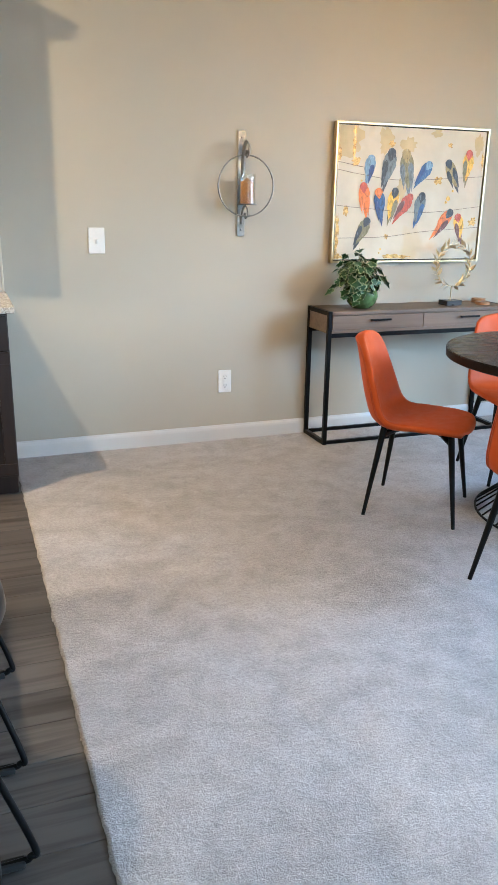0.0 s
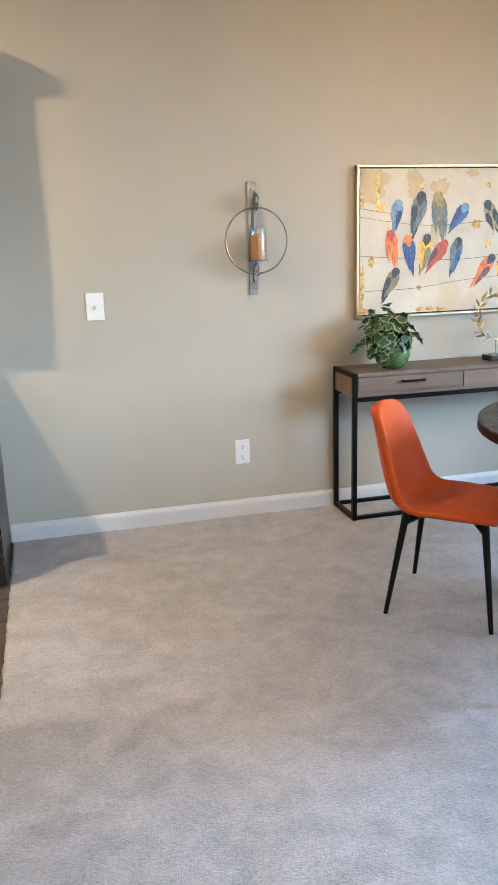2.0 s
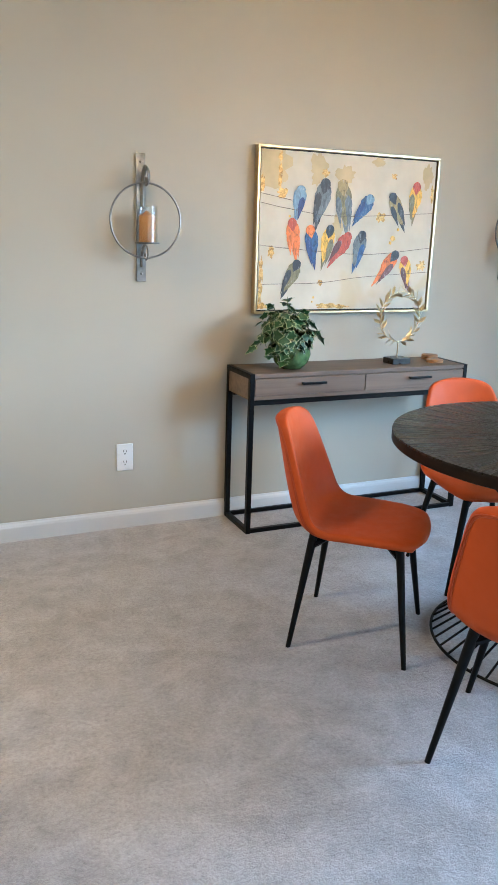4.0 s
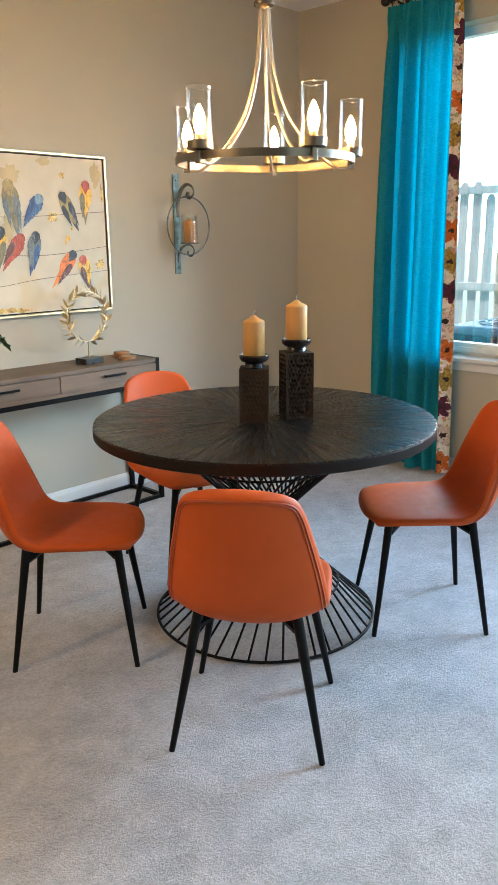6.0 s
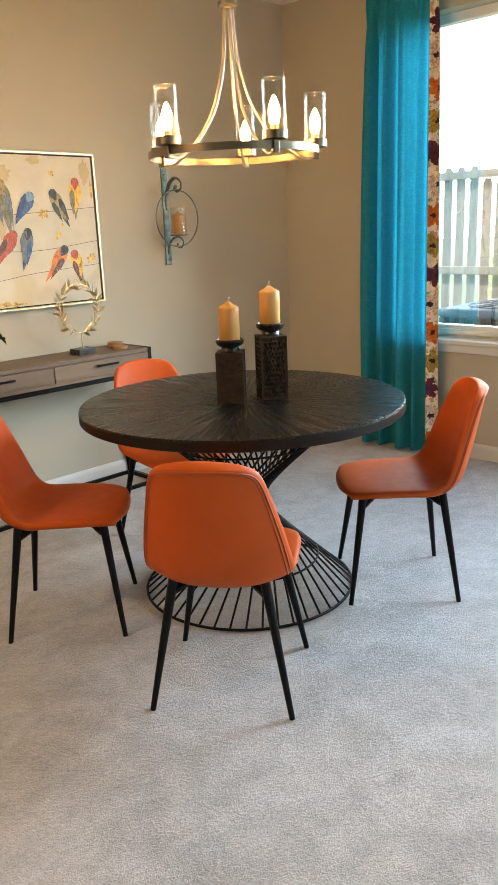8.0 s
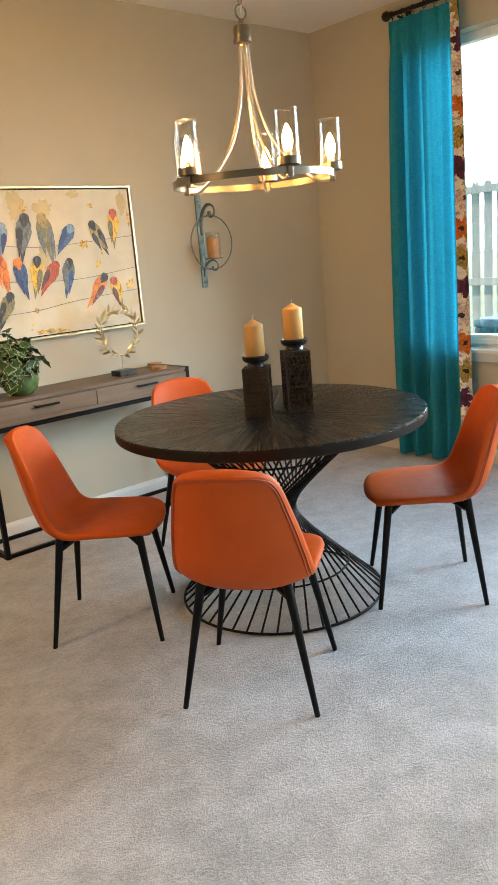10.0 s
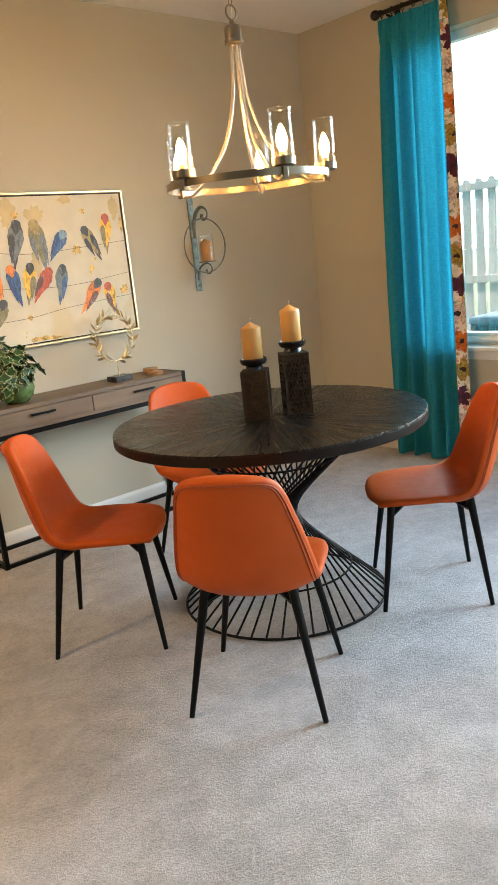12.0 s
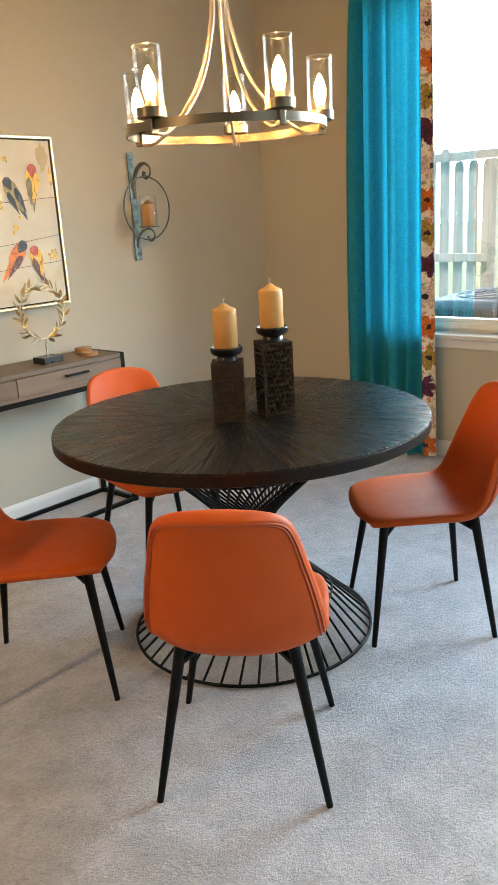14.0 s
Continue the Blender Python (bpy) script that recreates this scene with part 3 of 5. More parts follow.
# the chair's shell from front lip to back top: centre line (forward, height), edge line (forward, height), half width
SHELL = [(0.238, 0.405, 0.232, 0.405, 0.080), (0.230, 0.425, 0.222, 0.425, 0.145), (0.205, 0.440, 0.198, 0.440, 0.185), (0.140, 0.446, 0.135, 0.450, 0.209),
         (0.060, 0.442, 0.060, 0.454, 0.217), (-0.030, 0.436, -0.020, 0.457, 0.219), (-0.100, 0.429, -0.075, 0.458, 0.219), (-0.155, 0.437, -0.105, 0.466, 0.219),
         (-0.194, 0.467, -0.127, 0.488, 0.218), (-0.217, 0.529, -0.146, 0.534, 0.210), (-0.236, 0.602, -0.170, 0.602, 0.196), (-0.252, 0.675, -0.196, 0.675, 0.178),
         (-0.265, 0.738, -0.219, 0.733, 0.163), (-0.275, 0.780, -0.241, 0.774, 0.145), (-0.281, 0.802, -0.261, 0.795, 0.114), (-0.284, 0.811, -0.277, 0.805, 0.070)]


def shell_rows(per=4):
    """Stations along the shell: centre, edge, normal, half width."""
    pts = smoothed([(r[0], r[1], 0) for r in SHELL], per)
    edge = smoothed([(r[2], r[3], r[4]) for r in SHELL], per)
    out = []
    for i, p in enumerate(pts):
        d = (pts[min(i + 1, len(pts) - 1)] - pts[max(i - 1, 0)]).normalized()
        out.append((p, Vector((edge[i].x, edge[i].y, 0)), Vector((d.y, -d.x, 0)), edge[i].z))
    return out


def shell_point(row, u, out):
    """u from -1 to 1 across; out: metres along the normal."""
    p, e, n, w = row
    q = p.lerp(e, abs(u) ** 2.4) + n * out
    return Vector((q.x, w * u, q.y))


def dining_chair(m):
    ch = thing("dining_chair", m, "orange leatherette dining chair with slim black metal legs", "chair", "chairs round the table")
    rows = shell_rows()
    thick, across = 0.046, 17
    bm = bmesh.new()
    loops = []
    last = len(rows) - 1
    for i, row in enumerate(rows):
        end = min(1.0, min(i, last - i) / 5.0)
        t = thick * (0.30 + 0.70 * math.sqrt(1 - (1 - end) ** 2))
        loop = []
        for k in range(across):
            a = math.pi * k / (across - 1)
            loop.append(bm.verts.new(shell_point(row, -math.cos(a), -0.5 * thick + 0.5 * t * math.sin(a) ** 0.5)))
        for k in range(1, across - 1):
            a = math.pi * k / (across - 1)
            loop.append(bm.verts.new(shell_point(row, math.cos(a), -0.5 * thick - 0.5 * t * math.sin(a) ** 0.5)))
        loops.append(loop)
    for a, b in zip(loops, loops[1:]):
        for k in range(len(a)):
            q = (k + 1) % len(a)
            bm.faces.new((a[k], a[q], b[q], b[k]))
    bm.faces.new(loops[0])
    bm.faces.new(loops[-1])
    part("seat_shell", bm, MAT_LEATHER, ch, "one-piece padded orange leatherette seat and back", True)

    def rear(u, v):
        f = min(last - 0.001, max(0.0, v * last))
        i = int(f)
        a = math.sqrt(max(0.0, 1 - u * u)) ** 0.5
        o = -0.5 * thick - 0.5 * thick * a - 0.0008
        return shell_point(rows[i], u, o).lerp(shell_point(rows[i + 1], u, o), f - i)
    # double stitched seam round the rear panel
    for inset, top in ((0.955, 0.926), (0.918, 0.911)):
        path = [rear(-inset, 0.475 + (top - 0.12 - 0.475) * k / 16) for k in range(16)]
        for k in range(33):
            a = math.pi * (1 - k / 32)
            c, sn = math.cos(a), math.sin(a)
            path.append(rear(inset * math.copysign(abs(c) ** 0.55, c), top - 0.12 + 0.12 * sn ** 0.55))
        path += [rear(inset, 0.475 + (top - 0.12 - 0.475) * k / 16) for k in range(15, -1, -1)]
        part("seam", tube(path, 0.0030, 6), MAT_SEAM, ch, "raised double seam on the back panel", True)
    # legs with gussets under the seat
    for sx, sy, fy in ((1, 1, 0.213), (1, -1, 0.213), (-1, 1, 0.21), (-1, -1, 0.21)):
        top, foot = Vector((sx * 0.145, sy * 0.132, 0.422)), Vector((sx * 0.202, sy * fy, 0.0))
        part("leg", tube([top, top.lerp(foot, 0.1), foot], [0.0148, 0.0148, 0.0085], 14), MAT_BLACK, ch, "", False, 40)
    fr = bmesh.new()
    for sx in (1, -1):
        for sy in (1, -1):
            tube([(sx * 0.147, sy * 0.137, 0.372), (sx * 0.10, sy * 0.085, 0.385), (sx * 0.03, sy * 0.02, 0.392)], [0.017, 0.011, 0.009], 8, False, fr)
    box(-0.06, 0.06, -0.06, 0.06, 0.382, 0.396, 0.003, fr)
    part("underframe", fr, MAT_BLACK, ch, "black metal cross frame under the seat")
    return ch


chair = dining_chair(pose(2.3665, 2.405, 0, 0, 0, 34.9))
for cx, cy, ang in ((2.285, 3.175, -42.0), (3.288, 2.417, 133.8), (3.03, 3.44, -102.0)):
    copy_thing(chair, pose(cx, cy, 0, 0, 0, ang))


def dining_table(m):
    t = thing("dining_table", m, "round dark wood table with sunburst top on a twisted wire base", "dining table")
    top = lathe([(0.02, 0.7598), (0.25, 0.7598), (0.5, 0.7598), (0.6085, 0.7598), (0.6096, 0.7590), (0.610, 0.757), (0.610, 0.722), (0.607, 0.7195), (0.55, 0.719), (0.05, 0.719)], 128)
    part("tabletop", top, MAT_SUNBURST, t, "dark stained top brushed in sunburst rays", False, 14)
    edge = lathe([(0.6104, 0.7225), (0.6112, 0.7235), (0.6112, 0.7525), (0.6104, 0.7535)], 128, None, False)
    part("rim", edge, MAT_RIM, t, "dark wooden rim", False, 14)
    rb, rt, zb, zt, phi = 0.412, 0.40, 0.008, 0.712, radians(TWIST)
    n = 44

    def rod(a):
        return Vector((rb * math.cos(a), rb * math.sin(a), zb)), Vector((rt * math.cos(a + phi), rt * math.sin(a + phi), zt))
    base = rod(0)
    d = base[1] - base[0]
    me = mesh_of(tube([base[0], base[1]], 0.0042, 7), "rod", MAT_WIRE, False, 40)
    for k in range(n):
        ob = new("rod", me)
        ob.parent = t
        ob.matrix_basis = pose(0, 0, 0, 0, 0, 360 * k / n)
    for s in (0.0, 0.17, 0.84, 1.0):
        p = base[0] + d * s
        r = math.hypot(p.x, p.y)
        part("ring", tube(circle(0, 0, p.z, r, 72), 0.0055 if s in (0.0, 1.0) else 0.004, 8, True), MAT_WIRE, t, "", True)
    part("mounting_plate", lathe([(0.05, 0.7125), (0.405, 0.7125), (0.405, 0.7185), (0.05, 0.7185)], 48), MAT_WIRE, t)
    return t


dining_table(pose(2.894, 2.853, 0, 0, 0, 10))


def candle_holder(name, m, h, carve, label):
    """A square carved block with a turned cup."""
    t = thing(name, m, label, "candle holder", "candle holders on the table")
    bm = bmesh.new()
    hw, nx, nz = 0.050, 64, int(h / 0.0018)
    for side in range(4):
        turn = Matrix.Rotation(math.pi / 2 * side, 4, "Z")
        grid = []
        for j in range(nz + 1):
            row = []
            for i in range(nx + 1):
                x, z = -hw + 2 * hw * i / nx, h * j / nz
                inside = min(1.0, max(0.0, (hw - abs(x)) / 0.012 - 0.25)) * min(1.0, max(0.0, min(z, h - z) / 0.016 - 0.25))
                # staggered oval gouges, each a little off its place
                gz = z / 0.0165
                gx = x / 0.0132 + 0.5 * (int(gz) % 2)
                cx, cz = math.floor(gx), math.floor(gz)
                ox, oz = 0.42 * noise.noise((cx * 1.7 + side * 5, cz * 2.3, 1.5)), 0.42 * noise.noise((cx * 2.1, cz * 1.3 + side * 7, 4.5))
                wide = 0.40 + 0.22 * noise.noise((cx * 3.3, cz * 1.9, side + 8.5))
                q = ((gx - cx - 0.5 - ox) / wide) ** 2 + ((gz - cz - 0.5 - oz) / 0.42) ** 2
                pit = max(0.0, 1.0 - q) ** 0.5
                row.append(bm.verts.new(turn @ Vector((x, -hw + carve * inside * pit, z))))
            grid.append(row)
        for j in range(nz):
            for i in range(nx):
                bm.faces.new((grid[j][i], grid[j][i + 1], grid[j + 1][i + 1], grid[j + 1][i]))
    bmesh.ops.remove_doubles(bm, verts=bm.verts, dist=0.0002)
    bmesh.ops.holes_fill(bm, edges=[e for e in bm.edges if e.is_boundary])
    part("block", bm, MAT_HOLDER, t, "dark carved block with pitted faces", False, 50)
    part("cup", lathe([(0.03, h), (0.034, h + 0.002), (0.033, h + 0.014), (0.03, h + 0.018), (0.044, h + 0.022), (0.051, h + 0.03), (0.053, h + 0.042), (0.048, h + 0.046), (0.045, h + 0.040), (0.01, h + 0.038)], 40), MAT_CUP, t, "black turned cup", False, 40)
    return t


def pillar_candle(m, r, h, mat, label, group):
    t = thing("pillar_candle", m, label, "candle", group)
    prof = [(r - 0.003, 0), (r, 0.003), (r, h - 0.012), (r - 0.001, h - 0.008), (r * 0.82, h - 0.004), (r * 0.45, h + 0.003), (0.006, h + 0.012), (0.003, h + 0.0125)]
    part("wax", lathe(prof, 32), mat, t, "", True)
    part("wick", tube(smoothed([(0, 0, h + 0.010), (0.001, 0, h + 0.020), (0.006, 0.001, h + 0.026), (0.013, 0.002, h + 0.026)], 4), 0.0013, 6), MAT_WICK, t)
    return t


TT = 0.7602
for nm, hx, hy, hh, ang, carve, lab in (("candle_holder", 2.836, 2.845, 0.188, -50, 0.0025, "shorter dark wooden candle holder, faintly carved, on the table"),
                                        ("candle_holder", 2.978, 2.773, 0.235, -33, 0.009, "taller dark wooden candle holder with carved pits, on the table")):
    candle_holder(nm, pose(hx, hy, TT, 0, 0, ang), hh, carve, lab)
    pillar_candle(pose(hx, hy, TT + hh + 0.0405, 0, 0, ang + 60), 0.038, 0.128, MAT_WAX, "honey-coloured unlit pillar candle in a black cup", "candles on the table")


def chandelier(cx, cy):
    t = thing("chandelier", pose(cx, cy, 0), "five-light brushed nickel ring chandelier with clear glass shades", "chandelier")
    R, z0 = 0.293, 1.620
    ring = lathe([(R - 0.003, z0), (R + 0.003, z0), (R + 0.003, z0 + 0.024), (R - 0.003, z0 + 0.024), (R - 0.003, z0)], 96, None, False)
    part("ring", ring, MAT_NICKEL, t, "flat nickel hoop", False, 40)
    part("cap", lathe([(0.012, 2.090), (0.016, 2.084), (0.020, 2.090), (0.033, 2.095), (0.033, 2.107), (0.030, 2.110), (0.031, 2.140), (0.028, 2.150), (0.012, 2.158), (0.009, 2.170), (0.006, 2.172)], 32), MAT_NICKEL, t, "", False, 35)
    part("loop", tube(circle(0, 0, 2.195, 0.024, 32, "y"), 0.0035, 8, True), MAT_NICKEL, t, "", True)
    z, k = 2.234, 0
    while z < H - 0.05:
        pts = [(0.009 * math.cos(a) if k % 2 else 0.0, 0.0 if k % 2 else 0.009 * math.cos(a), z + 0.019 * math.sin(a)) for a in [2 * math.pi * i / 16 for i in range(16)]]
        part("chain_link", tube(pts, 0.0021, 6, True), MAT_NICKEL, t, "", True)
        z, k = z + 0.031, k + 1
    part("canopy", lathe([(0.010, H - 0.045), (0.03, H - 0.04), (0.060, H - 0.02), (0.065, H - 0.001), (0.02, H - 0.001)], 32), MAT_NICKEL, t, "", False, 40)
    part("cord", tube([(0.004, 0.004, 2.16), (0.005, -0.003, 2.4), (0.003, 0.004, H - 0.04)], 0.0018, 6), MAT_CREAMTUBE, t)
    for i in range(5):
        a = radians(-108 + 72 * i)
        u = Vector((math.cos(a), math.sin(a), 0))
        # arm: from the cap outwards under the hoop to the cup
        pts = [u * 0.014 + Vector((0, 0, 2.095)), u * 0.020 + Vector((0, 0, 2.00)), u * 0.034 + Vector((0, 0, 1.90)), u * 0.078 + Vector((0, 0, 1.775)), u * 0.148 + Vector((0, 0, 1.682)), u * 0.208 + Vector((0, 0, 1.634)), u * 0.248 + Vector((0, 0, 1.612)), u * 0.284 + Vector((0, 0, 1.612))]
        part("arm", tube(smoothed(pts, 6), 0.0050, 8), MAT_SATIN, t, "curved nickel rod", True)
        c = u * R
        mb = box(-0.012, 0.012, -0.010, 0.010, 1.6080, 1.6480, 0.002)
        bmesh.ops.transform(mb, matrix=Matrix.Translation(c) @ Matrix.Rotation(a, 4, "Z"), verts=mb.verts)
        part("mount", mb, MAT_NICKEL, t)
        cup = lathe([(0.008, 1.6440), (0.036, 1.6460), (0.040, 1.6490), (0.040, 1.6740), (0.037, 1.6740), (0.036, 1.6510), (0.008, 1.6500)], 28)
        bmesh.ops.translate(cup, verts=cup.verts, vec=c)
        part("cup", cup, MAT_NICKEL, t, "round nickel lamp cup", False, 40)
        sh = lathe([(0.0375, 1.6745), (0.0382, 1.6800), (0.0382, 1.8220), (0.0370, 1.8220), (0.0370, 1.6745), (0.0375, 1.6745)], 40, None, False)
        bmesh.ops.translate(sh, verts=sh.verts, vec=c)
        shade = part("shade", sh, MAT_GLASS, t, "clear glass cylinder shade", False, 50)
        part("shade_rim", tube(circle(c.x, c.y, 1.8235, 0.0376, 40), 0.0015, 6, True), MAT_GLASSRIM, shade, "polished glass edge", True)
        sl = lathe([(0.010, 1.6505), (0.0125, 1.6520), (0.0125, 1.6920), (0.008, 1.6930)], 16)
        bmesh.ops.translate(sl, verts=sl.verts, vec=c)
        part("candle_sleeve", sl, MAT_CREAMTUBE, t, "", False, 40)
        bu = lathe([(0.008, 1.6935), (0.0115, 1.7000), (0.0165, 1.7130), (0.0182, 1.7250), (0.0172, 1.7390), (0.0125, 1.7550), (0.0065, 1.7690), (0.0016, 1.7770)], 14)
        bmesh.ops.translate(bu, verts=bu.verts, vec=c)
        part("bulb", bu, MAT_BULB, t, "glowing warm candle bulb", True)
    return t


chandelier(2.887, 2.836)


def sconce(x, zt, off, strap_mat, ring_mat, label):
    """Strap on the wall, a standing ring with scrolls and a glass-shielded candle."""
    t = thing("wall_sconce", pose(x, WY, 0), label, "wall sconce", "candle sconces on the wall")
    b = zt - 0.547
    st = box(-0.022, 0.022, -0.010, -0.004, b, zt, 0.0015, None, 1)
    for z in (b + 0.035, zt - 0.035):
        r = bmesh.ops.create_uvsphere(st, u_segments=8, v_segments=6, radius=0.006)
        bmesh.ops.translate(st, verts=r["verts"], vec=(0, -0.010, z))
    part("strap", st, strap_mat, t, "flat hammered metal strap")
    yc, zc = -off, b + 0.264
    part("hoop", tube(circle(0, yc, zc, 0.157, 72, "y"), 0.0044, 8, True), ring_mat, t, "round metal hoop", True)
    # scrolls that hold the hoop off the strap
    k = off / 0.085
    up = [(0.004, -0.010, zc + 0.05), (0.004, -0.018, zc + 0.13), (0.004, -0.038 * k, zc + 0.195), (0.004, -0.076 * k, zc + 0.222), (0.004, -0.112 * k, zc + 0.205), (0.004, -0.118 * k, zc + 0.170), (0.004, -0.096 * k, zc + 0.150), (0.004, -0.078 * k, zc + 0.163), (0.004, -0.082 * k, zc + 0.182)]
    part("upper_scroll", tube(smoothed(up, 6), 0.0055, 8, False, None, 2.0), ring_mat, t, "", True)
    lo = [(0, -0.010, zc - 0.20), (0, -0.024, zc - 0.145), (0, -0.048 * k, zc - 0.112), (0, -0.088 * k, zc - 0.103), (0, -0.116 * k, zc - 0.128), (0, -0.106 * k, zc - 0.160), (0, -0.080 * k, zc - 0.160), (0, -0.076 * k, zc - 0.138)]
    part("lower_scroll", tube(smoothed(lo, 6), 0.0042, 8, False, None, 1.6), ring_mat, t, "", True)
    pl = lathe([(0.01, zc - 0.097), (0.052, zc - 0.097), (0.054, zc - 0.094), (0.054, zc - 0.090), (0.01, zc - 0.091)], 32)
    bmesh.ops.translate(pl, verts=pl.verts, vec=(0.006, -off, 0))
    part("plate", pl, ring_mat, t, "", False, 40)
    gl = lathe([(0.045, zc - 0.089), (0.045, zc + 0.061), (0.0437, zc + 0.061), (0.0437, zc - 0.089), (0.045, zc - 0.089)], 32, None, False)
    bmesh.ops.translate(gl, verts=gl.verts, vec=(0.006, -off, 0))
    part("glass_shield", gl, MAT_GLASS, t, "clear glass cylinder", False, 50)
    pillar_candle(pose(x + 0.006, WY - off, zc - 0.090), 0.036, 0.118, MAT_AMBER, "amber unlit pillar candle inside a wall sconce", "sconce candles")
    return t


sconce(1.845, 1.722, 0.085, MAT_STEELBAND, MAT_STEELBAND, "silver metal wall sconce with a hoop and amber candle")
sconce(3.908, 1.740, 0.108, MAT_VERDIGRIS, MAT_PEWTER, "verdigris metal wall sconce with a hoop and amber candle")


# ---- painting ----
def painting():
    """Canvas in a thin gold frame. Local x to the right, y into the wall, z up from the lower left corner."""
    w, h = 1.016, 0.770
    t = thing("painting", pose(2.392, WY - 0.042, 1.026), "large painting of colourful plain shapes on cream, thin gold frame", "painting")
    fr = bmesh.new()
    e = 0.012
    box(0, w, 0, 0.038, h - e, h, 0.0015, fr, 1)
    box(0, w, 0, 0.038, 0, e, 0.0015, fr, 1)
    box(0, e, 0, 0.038, e, h - e, 0.0015, fr, 1)
    box(w - e, w, 0, 0.038, e, h - e, 0.0015, fr, 1)
    part("frame", fr, MAT_GOLDFRAME, t, "thin champagne-gold floater frame")
    part("backing", box(e, w - e, 0.024, 0.036, e, h - e), MAT_BLACK, t)
    g = 0.018
    part("canvas", box(g, w - g, 0.008, 0.023, g, h - g, 0.001, None, 1), MAT_CANVAS, t, "cream painted canvas with tan washes")
    cw, chh = w - 2 * g, h - 2 * g

    def at(u, v, layer):
        return Vector((g + min(0.998, max(0.002, u)) * cw, 0.0078 - 0.0004 * layer, g + (1 - min(0.998, max(0.002, v))) * chh))

    def stain(u, v, ru, rv, mat, layer, seed, n=40, rough=0.45):
        bm = bmesh.new()
        vs = []
        for k in range(n):
            a = 2 * math.pi * k / n
            r = 1 + rough * noise.noise((2.2 * math.cos(a) + seed * 3.1, 2.2 * math.sin(a), seed)) + rough * 0.6 * noise.noise((6 * math.cos(a), 6 * math.sin(a) + seed, 1.7))
            vs.append(bm.verts.new(at(u + ru * r * math.cos(a), v + rv * r * math.sin(a), layer)))
        mid = bm.verts.new(at(u, v, layer))
        for k in range(n):
            if (vs[k].co - vs[(k + 1) % n].co).length > 0.00005:
                bm.faces.new((mid, vs[k], vs[(k + 1) % n]))
        part("paint_patch", bm, mat, t)

    tan, ochre = varied("tan_wash", (0.52, 0.42, 0.23), 0.6, 0, 9.0, 0.16, 0.2, 80), brushed_paint("ochre_paint", (0.66, 0.42, 0.07))
    for i, (u, v, ru, rv) in enumerate(((0.06, 0.09, 0.095, 0.14), (0.31, 0.10, 0.05, 0.10), (0.46, 0.13, 0.05, 0.06), (0.432, 0.45, 0.028, 0.08), (0.65, 0.03, 0.035, 0.03), (0.95, 0.1, 0.03, 0.08))):
        stain(u, v, ru, rv, tan, 1 + 0.1 * i, i + 0.3)
    for i, (u, v, ru, rv) in enumerate(((0.102, 0.035, 0.010, 0.03), (0.103, 0.12, 0.009, 0.05), (0.104, 0.19, 0.010, 0.04), (0.118, 0.262, 0.027, 0.032), (0.010, 0.205, 0.010, 0.05), (0.346, 0.12, 0.020, 0.022),
                                        (0.065, 0.624, 0.014, 0.035), (0.014, 0.74, 0.012, 0.09), (0.012, 0.88, 0.011, 0.08), (0.03, 0.975, 0.035, 0.02), (0.375, 0.978, 0.05, 0.016), (0.44, 0.98, 0.06, 0.014),
                                        (0.985, 0.225, 0.010, 0.06), (0.955, 0.70, 0.026, 0.035), (0.681, 0.384, 0.022, 0.030), (0.747, 0.112, 0.014, 0.018), (0.346, 0.823, 0.012, 0.018))):
        stain(u, v, ru, rv, MAT_GOLD, 1.8 + 0.05 * i, i + 4.2, 30, 0.8)
    for i, (u, v, r) in enumerate(((0.762, 0.52, 0.014), (0.748, 0.55, 0.008), (0.79, 0.46, 0.008), (0.312, 0.92, 0.006), (0.305, 0.95, 0.005), (0.16, 0.40, 0.006))):
        stain(u, v, r, r * 1.3, ochre, 2, i + 9.1)
    wire = brushed_paint("umber_line", (0.10, 0.07, 0.05))
    for pts in (((0.0, 0.321), (0.161, 0.354), (0.445, 0.387), (1.0, 0.343)), ((0.0, 0.264), (0.084, 0.282), (0.17, 0.30)), ((0.0, 0.585), (0.143, 0.601), (0.595, 0.631), (1.0, 0.579)), ((0.022, 0.834), (0.34, 0.823), (0.594, 0.783), (1.0, 0.745))):
        c = smoothed([at(u, v, 3) for u, v in pts], 8)
        part("wire_line", tube(c, 0.0013, 5), wire, t)

    hues = {"sky": (0.17, 0.28, 0.40), "navy": (0.02, 0.05, 0.17), "coal": (0.035, 0.04, 0.045), "slate": (0.13, 0.155, 0.165), "tan": (0.34, 0.26, 0.10), "red": (0.42, 0.07, 0.03),
            "orange": (0.72, 0.19, 0.03), "yellow": (0.74, 0.44, 0.05), "olive": (0.19, 0.17, 0.08), "blue": (0.03, 0.09, 0.22), "brown": (0.13, 0.05, 0.04)}
    paints = {k: brushed_paint(k + "_oil_paint", v) for k, v in hues.items()}

    def drop(u0, v0, u1, v1, width, mat, layer, shape=1.0):
        """A brushed drop from its round end to its thin end."""
        a, b = at(u0, v0, layer), at(u1, v1, layer)
        d = b - a
        side = Vector((-d.z, 0, d.x)).normalized()
        bm = bmesh.new()
        left, right, n = [], [], 14
        for k in range(n + 1):
            s = k / n
            wd = width * (math.sin(math.pi * min(1.0, s) ** 0.66) ** 0.9) * (1 - 0.55 * s * shape)
            if 0 < k < n:
                wd += width * 0.16 * noise.noise((s * 11 + u0 * 50, v0 * 30, layer))
            q = a + d * s
            left.append(bm.verts.new(q + side * wd))
            right.append(bm.verts.new(q - side * wd))
        for k in range(n):
            bm.faces.new((left[k], left[k + 1], right[k + 1], right[k]))
